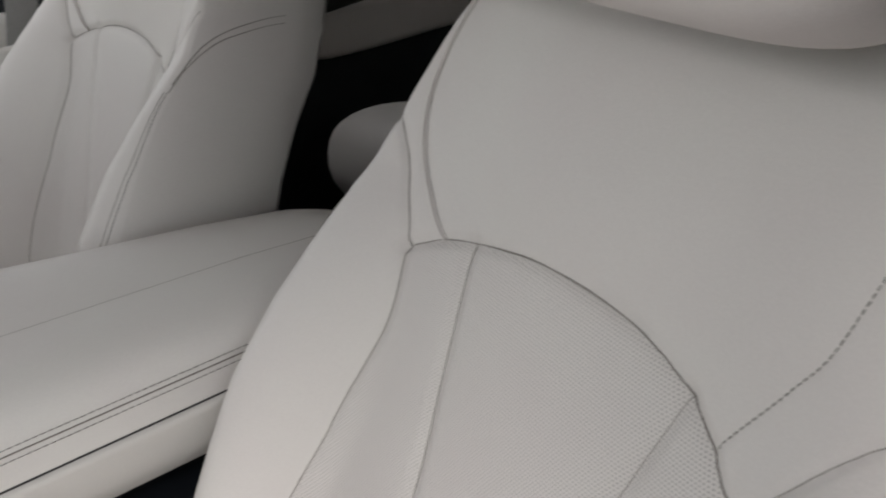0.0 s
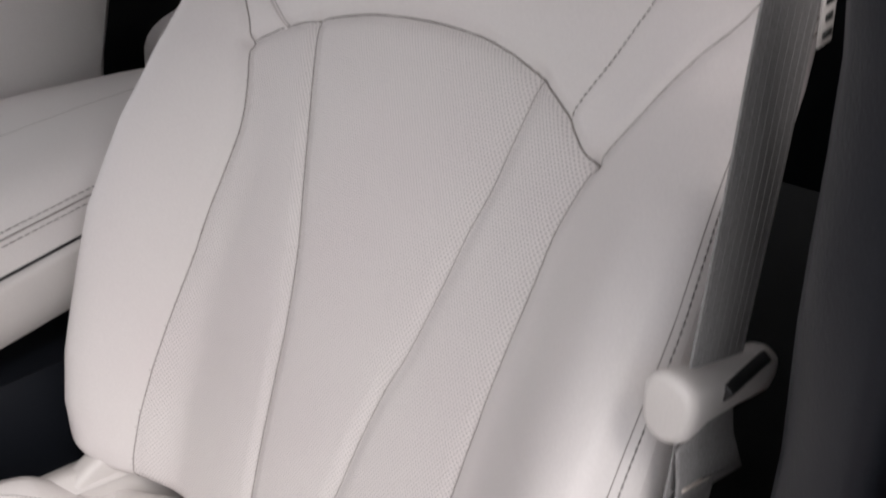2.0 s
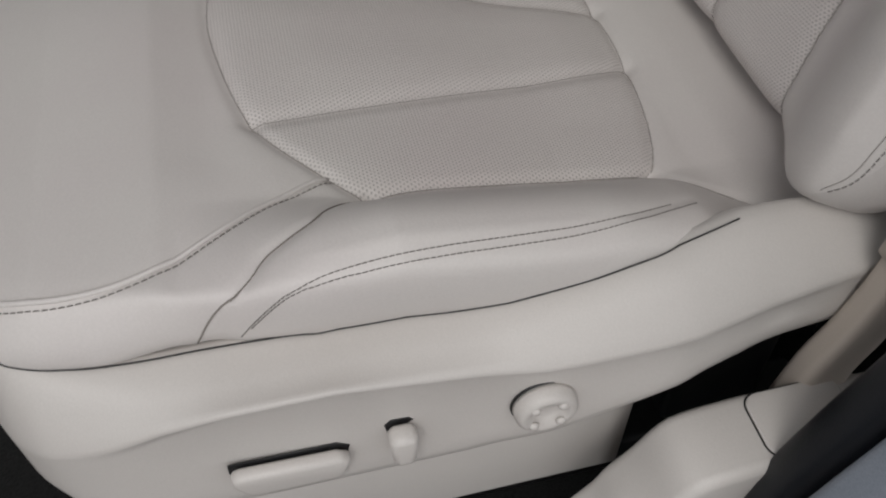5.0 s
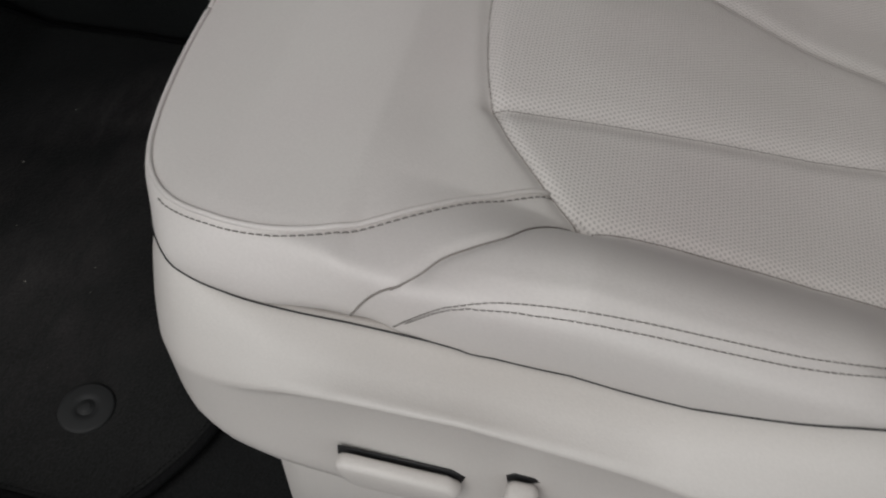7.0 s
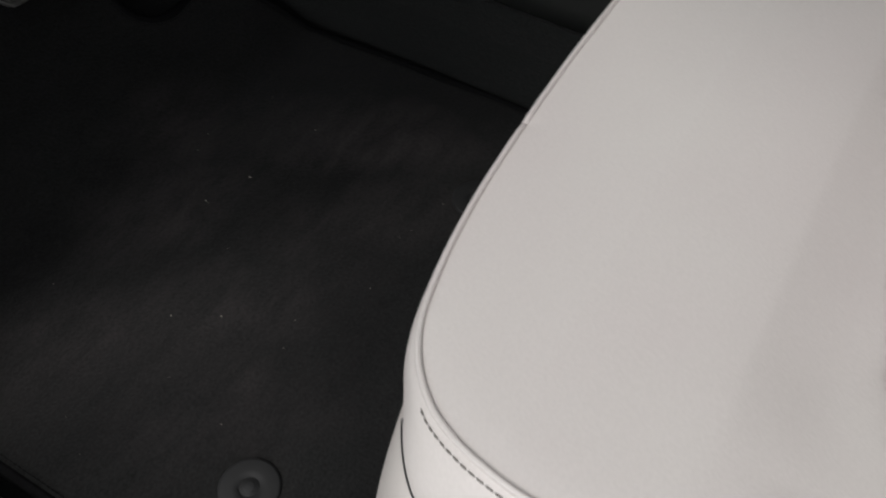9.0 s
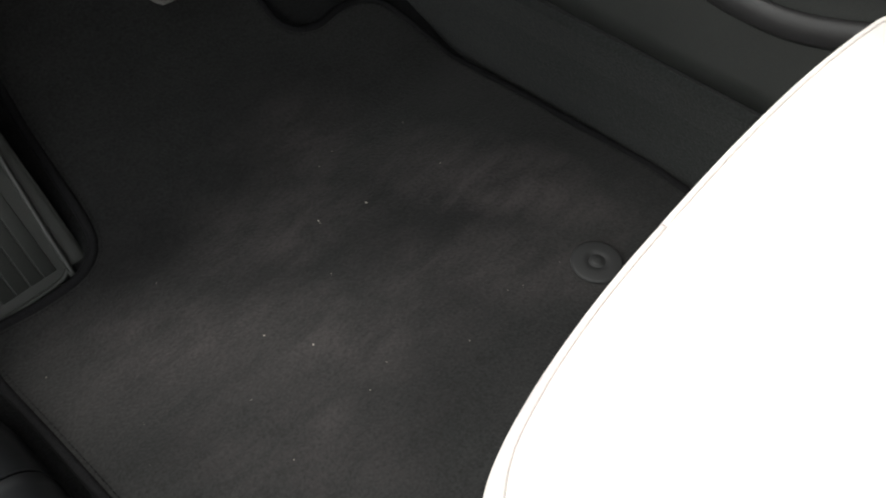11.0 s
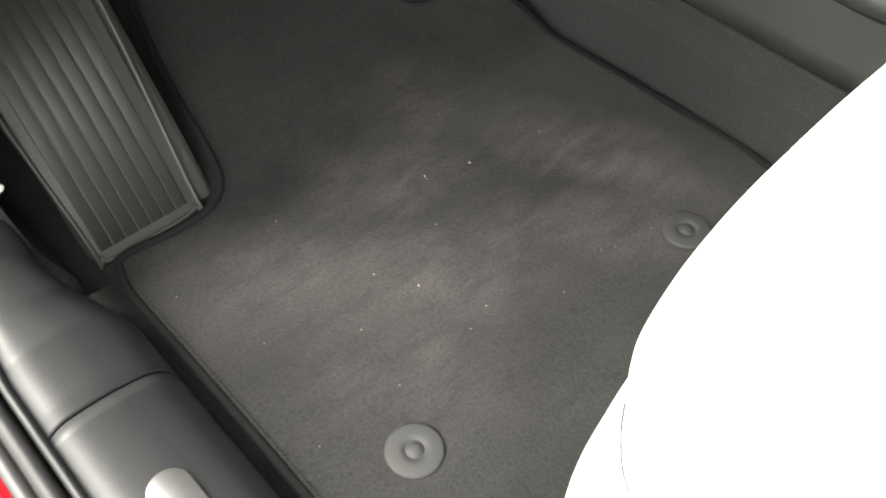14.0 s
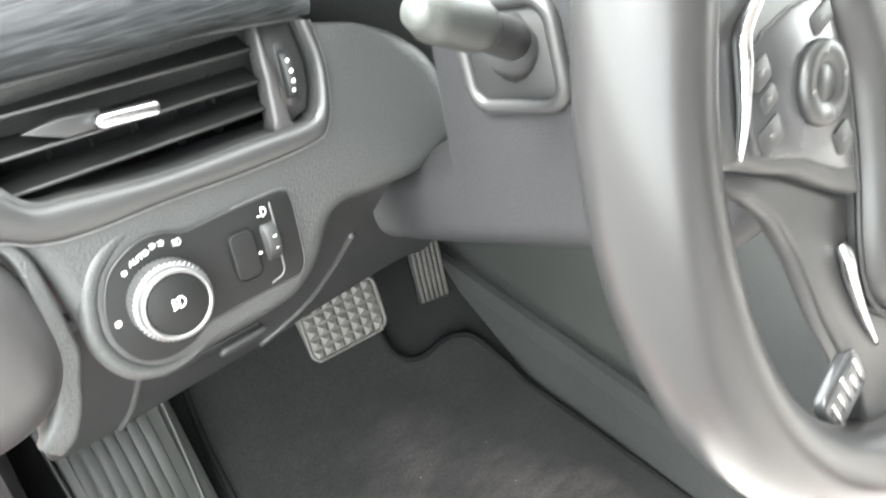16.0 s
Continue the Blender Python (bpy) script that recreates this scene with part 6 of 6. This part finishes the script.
for rib in ([(-.029, .02), (-.029, -.03), (-.032, -.065), (-.040, -.110), (-.062, -.150), (-.085, -.172)], [(-.226, -.060), (-.2255, -.0827), (-.228, -.1477), (-.237, -.190)]):
    v, f = sweep([KP @ Vector((x, y, .0005)) for x, y in spline(rib, .006)], ring(.0034, 8), False, (0, -1, 0))
    part("raised_rib", mesh_from("raised_rib", v, f, DASH), DASH, knee)
part("recess", block(rounded(.100, .026, .010, 4), .002, .0006, 1), BLACK, knee, "dark lever recess", matrix=KP @ Matrix.Translation((-.150, -.104, -.0005)) @ Matrix.Rotation(radians(4), 4, "Z"))
part("release_lever", block(rounded(.050, .016, .006, 4), .007, .003, 3), DASH, knee, "", matrix=KP @ Matrix.Translation((-.118, -.112, .0005)) @ Matrix.Rotation(radians(4), 4, "Z"))

bm = bmesh.new()
bmesh.ops.create_uvsphere(bm, u_segments=40, v_segments=28, radius=1)
for q in bm.verts:
    e = [math.copysign(abs(k) ** p, k) for k, p in zip(q.co, (.78, .72, .9))]
    q.co = Vector((e[0] * .063, e[1] * .064, e[2] * .040))
part("end_cap", bm, END_CAP, dash, "smooth paler grey rounded end cap", matrix=DM @ Matrix.Translation((-.130, .002, -.012)) @ Matrix.Rotation(radians(8), 4, "Z"))
post = spline([(-.078, .062, -.006), (-.069, .046, -.004), (-.066, .020, -.004), (-.0645, -.005, -.005), (-.064, -.020, -.006), (-.069, -.035, -.008), (-.075, -.054, -.010), (-.083, -.068, -.012), (-.091, -.077, -.014)], .004)
v, f = sweep(dpath(post), rounded(.018, .014, .0055, 6), False, D_OUT, scale=np.interp(np.arange(len(post)), [0, 6, len(post) * .6, len(post) - 4, len(post) - 1], [.45, .6, .9, 1.25, 1.0]))
part("end_column", mesh_from("end_column", v, f, DASH), DASH, dash, "rounded end column of the dashboard")

# upper body of the dash up to the windscreen
prof = [(.985, .785), (1.00, .829), (1.06, .859), (1.30, .884), (1.62, .884), (1.68, .55), (1.20, .645), (1.03, .685)]
v, f = sweep([(-.36, 0, 0), (.46, 0, 0), (1.28, 0, 0)], [(-y, z) for y, z in prof], False)
part("upper_body", mesh_from("upper_body", v, f, DASH, False), DASH, dash, "grained dark grey upper dash")
v, f = sweep([(.26, 0, 0), (1.28, 0, 0)], [(-y, z) for y, z in [(1.0, .80), (.96, .72), (.97, .58), (1.05, .50), (1.3, .55), (1.3, .80)]], False)
part("centre_panel", mesh_from("centre_panel", v, f, DASH, False), DASH, dash, "dark grey centre of the dash")
pod = lathe([(.0, -.05), (.075, -.05), (.080, -.01), (.078, .006), (.072, .010), (.066, .004), (.060, -.03), (0, -.03)], 40)
part("gauge_pod", pod, DASH, dash, "round gauge pod", matrix=Matrix.Translation((.049, .952, .846)) @ Matrix.Rotation(radians(62), 4, "X"))

# steering column, stalk, wheel
W_C, W_T = Vector((.0363, .6266, .8412)), radians(24.1)
W_UP, W_AX = Vector((0, math.sin(W_T), math.cos(W_T))), Vector((0, -math.cos(W_T), math.sin(W_T)))
WM = Matrix.Translation(W_C) @ Matrix((Vector((1, 0, 0)), W_UP, W_AX)).transposed().to_4x4()
col = thing("steering_column", "dark grey steering column shroud with stalk", "steering column", WM @ Vector((0, 0, -.15)))
v, f = [], []
stations = [(-.070, .036, .050, -.080), (-.095, .042, .070, -.102), (-.15, .0445, .080, -.111), (-.22, .0455, .086, -.116), (-.288, .0458, .088, -.121), (-.306, .046, -.035, -.123), (-.385, .046, -.055, -.130), (-.43, .046, -.06, -.132)]
for z, w, top, bot in stations:
    v += [(x, (top + bot) / 2 + y, z) for x, y in rounded(2 * w, top - bot, .026, 6)]
k = 28
f = [(i * k + j, i * k + (j + 1) % k, (i + 1) * k + (j + 1) % k, (i + 1) * k + j) for i in range(len(stations) - 1) for j in range(k)] + [tuple(range(k)), tuple(range((len(stations) - 1) * k, len(stations) * k))[::-1]]
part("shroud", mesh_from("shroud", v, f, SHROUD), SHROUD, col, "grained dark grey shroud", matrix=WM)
stalk = thing("indicator_stalk", "grey indicator stalk with pale rounded end", "stalk", WM @ Vector((-.08, .03, -.10)))
SM = [WM @ Vector(p) for p in ((-.036, .029, -.216), (-.066, .041, -.198), (-.096, .054, -.183))]
part("stem", tube_mesh("stem", spline(SM, .006), .0120, DASH_SMOOTH, 16), DASH_SMOOTH, stalk)
tip = spline([WM @ Vector(p) for p in ((-.094, .053, -.184), (-.106, .059, -.180), (-.134, .071, -.174), (-.146, .076, -.172))], .004)
v, f = sweep(tip, ring(.0152, 18), False, (0, 0, 1), scale=np.interp(np.arange(len(tip)), [0, 2, len(tip) - 4, len(tip) - 1], [.85, 1, .95, .55]))
part("tip", mesh_from("tip", v, f, RUBBER_GREY), RUBBER_GREY, stalk, "paler rounded switch end")
v, f = sweep([WM @ Vector((-.038, .028, -.217)), WM @ Vector((-.056, .036, -.206))], ring(.0195, 18), False, (0, 0, 1), scale=[1.1, .9])
part("collar", mesh_from("collar", v, f, RUBBER), RUBBER, stalk)
v, f = sweep([WM @ Vector((-.0465, .026 + y, -.218 + z)) for y, z in rounded(.066, .082, .016, 6)], ring(.0055, 10), True, (1, 0.01, 0.01))
part("recess_bezel", mesh_from("recess_bezel", v, f, DASH_SMOOTH), DASH_SMOOTH, col, "raised bezel round the stalk recess")
part("recess", block(rounded(.060, .076, .014, 5), .003, .001, 1), RUBBER, col, "dark stalk recess", matrix=WM @ Matrix.Translation((-.0440, .026, -.218)) @ Matrix(((0, 0, -1, 0), (1, 0, 0, 0), (0, 1, 0, 0), (0, 0, 0, 1))))
for kk in range(3):
    part("stalk_print", box((.0016, .007, .0006), 0), WHITE_INK, stalk, "white print bar", matrix=WM @ Matrix.Translation((-.092 - .005 * kk, .0560 + .0024 * kk, -.1720 + .001 * kk)))

sw_wheel = thing("steering_wheel", "grey leather steering wheel with button spokes", "steering wheel", W_C)
rimp = [(.1965 * math.cos(a) - .004, .1960 * math.sin(a) + .004, 0) for a in np.linspace(0, 2 * math.pi, 120, endpoint=False)]
v, f = sweep(rimp, ring(.0212, 24, 1.14), True, (0, 0, 1))
part("rim", mesh_from("rim", v, f, WHEEL), WHEEL, sw_wheel, "smooth grey leather rim", matrix=WM)
hub = full([(0, .078), (.050, .074), (.0745, .066), (.0815, .0530), (.0805, .0400), (.0735, .0220), (.0705, .0080), (.0703, -.0274), (.0745, -.0660), (.0700, -.0900), (.050, -.108), (0, -.115)])
part("airbag_cover", block([tuple(p) for p in spline(hub, .006, True)[:-1]], .034, .014, 5), DASH_SMOOTH, sw_wheel, "smooth grey airbag cover", matrix=WM @ Matrix.Translation((0, 0, -.020)))
rim_line = np.array(spline(hub, .004, True)[:-1])
part("airbag_joint", tube_mesh("airbag_joint", [(x, y, .0035) for x, y in rim_line + outward(rim_line) * .0012], .0015, BLACK, closed=True), BLACK, sw_wheel, "dark joint round the airbag cover", matrix=WM)
for sgn in (-1, 1):
    sp = [(.0740, .062), (.100, .068), (.137, .070), (.170, .075), (.182, .070), (.186, .040), (.184, .012), (.159, .0060), (.1400, -.0035), (.1223, -.0111), (.1000, -.0255), (.0817, -.0360), (.0745, -.0380), (.0735, -.0274), (.0735, .008), (.0770, .0230), (.0840, .040)]
    spoke = part("spoke", block([(sgn * x, y) for x, y in sp], .018, .004, 3), DASH_SMOOTH, sw_wheel, "", matrix=WM @ Matrix.Translation((0, 0, -.012)))
    pad2 = [(.0870, .047), (.096, .0520), (.115, .0530), (.134, .049), (.1460, .041), (.1500, .026), (.1500, .0085), (.1370, .0015), (.1180, -.0055), (.0950, -.0190), (.0800, -.0235), (.0775, .006), (.0810, .025)]
    part("button_pad", block([(sgn * x, y) for x, y in pad2], .004, .0015, 2), GLOSS, spoke, "dark button pad", matrix=WM @ Matrix.Translation((0, 0, .0035)))
    part("button_dial", lathe([(0, .0030), (.0065, .0032), (.0075, .0020), (.0085, .0040), (.0130, .0050), (.0158, .0044), (.0170, .002), (.0170, 0), (0, 0)], 40), DASH_SMOOTH, spoke, "round button ring",
         matrix=WM @ Matrix.Translation((sgn * .1018, .0196, .0072)))
    for a, b, w, h in ((.1408, .0357, .012, .010), (.1378, .0252, .011, .008), (.1392, .0116, .016, .011), (.0956, .0432, .015, .009), (.0882, -.0076, .012, .012)):
        part("button", block(rounded(w, h, .0026, 4), .0014, .0005, 2), DASH_SMOOTH, spoke, "", matrix=WM @ Matrix.Translation((sgn * a, b, .0070)) @ Matrix.Rotation(radians(-sgn * 18), 4, "Z"))
        part("button_mark", box((.0030, .0018, .0004), 0), LINE, spoke, "white print", matrix=WM @ Matrix.Translation((sgn * a, b, .0085)))
    for a, b in ((0, .0122), (.0122, 0), (0, -.0122), (-.0122, 0)):
        part("dial_mark", box((.0024, .0020, .0004), 0), LINE, spoke, "white print", matrix=WM @ Matrix.Translation((sgn * .1018 + a, .0196 + b, .0121)))
    bright = spline([(sgn * x, y, z) for x, y, z in ((.124, .0690, .005), (.1370, .0605, .0075), (.1495, .0520, .0085), (.1520, .0430, .009), (.1555, .0250, .0085), (.1585, .0095, .006))], .003)
    v, f = sweep(bright, ring(.0034, 8), False, (0, 0, 1), scale=np.interp(np.arange(len(bright)), [0, len(bright) / 2, len(bright) - 1], [.7, 1.1, .5]))
    part("bright_strip", mesh_from("bright_strip", v, f, CHROME), CHROME, spoke, "bright metal strip", matrix=WM)
    lowsp = [(.1629, -.0005), (.1431, -.0129), (.1265, -.0297), (.1140, -.0532), (.1018, -.0865), (.0880, -.115), (.0789, -.135), (.0740, -.176), (.036, -.186), (.040, -.12), (.0700, -.095), (.0765, -.070), (.0735, -.0385), (.0817, -.0355), (.1223, -.0105), (.159, .0066)]
    part("lower_spoke", block([(sgn * x, y) for x, y in lowsp], .012, .003, 3), DASH_SMOOTH, sw_wheel, "", matrix=WM @ Matrix.Translation((0, 0, -.013)))
    # added block; its chrome bars imitate the bright reflections where spoke meets rim
    tilt = radians(-sgn * 25)
    BM = WM @ Matrix.Translation((sgn * .094, -.128, -.006)) @ Matrix.Rotation(tilt, 4, "Z")
    lower_block = part("spoke_badge", block(rounded(.036, .026, .006, 3), .007, .002, 2), GLOSS, sw_wheel, "dark glossy block with bars for the spoke's reflections", matrix=BM)
    for kk in range(5):
        part("badge_bar", box((.0024, .018 - .006 * (kk % 2), .0012), .0004, 1), CHROME, lower_block, "", matrix=BM @ Matrix.Translation((-.0122 + .0061 * kk, .0020 * (kk % 3 - 1), .0072)))
    accent = spline([(sgn * x, y, z) for x, y, z in ((.0855, -.0575, .000), (.0848, -.0640, .002), (.0830, -.0745, .002), (.0735, -.099, .001), (.061, -.1207, -.001))], .003)
    v, f = sweep(accent, ring(.0030, 8), False, (0, 0, 1), scale=np.interp(np.linspace(0, 1, len(accent)), [0, .1, .4, 1], [.7, 1.25, 1.0, .6]))
    part("spoke_accent", mesh_from("spoke_accent", v, f, CHROME), CHROME, sw_wheel, "bright metal accent", matrix=WM)
    # joint of the rim's covering
    seam = [(sgn * (.1955 + .0208 * math.cos(a)) * math.cos(radians(234)) * -1, (.1955 + .0208 * math.cos(a)) * math.sin(radians(234)), .0237 * math.sin(a)) for a in np.linspace(0, 2 * math.pi, 24, endpoint=False)]
    part("rim_joint", tube_mesh("rim_joint", seam, .0006, BLACK, closed=True), BLACK, sw_wheel, "dark joint in the rim")
back_shell = lathe([(0, -.055), (.055, -.052), (.070, -.035), (.072, -.012), (0, -.012)], 36)
part("rear_shell", back_shell, DASH, sw_wheel, "", matrix=WM)
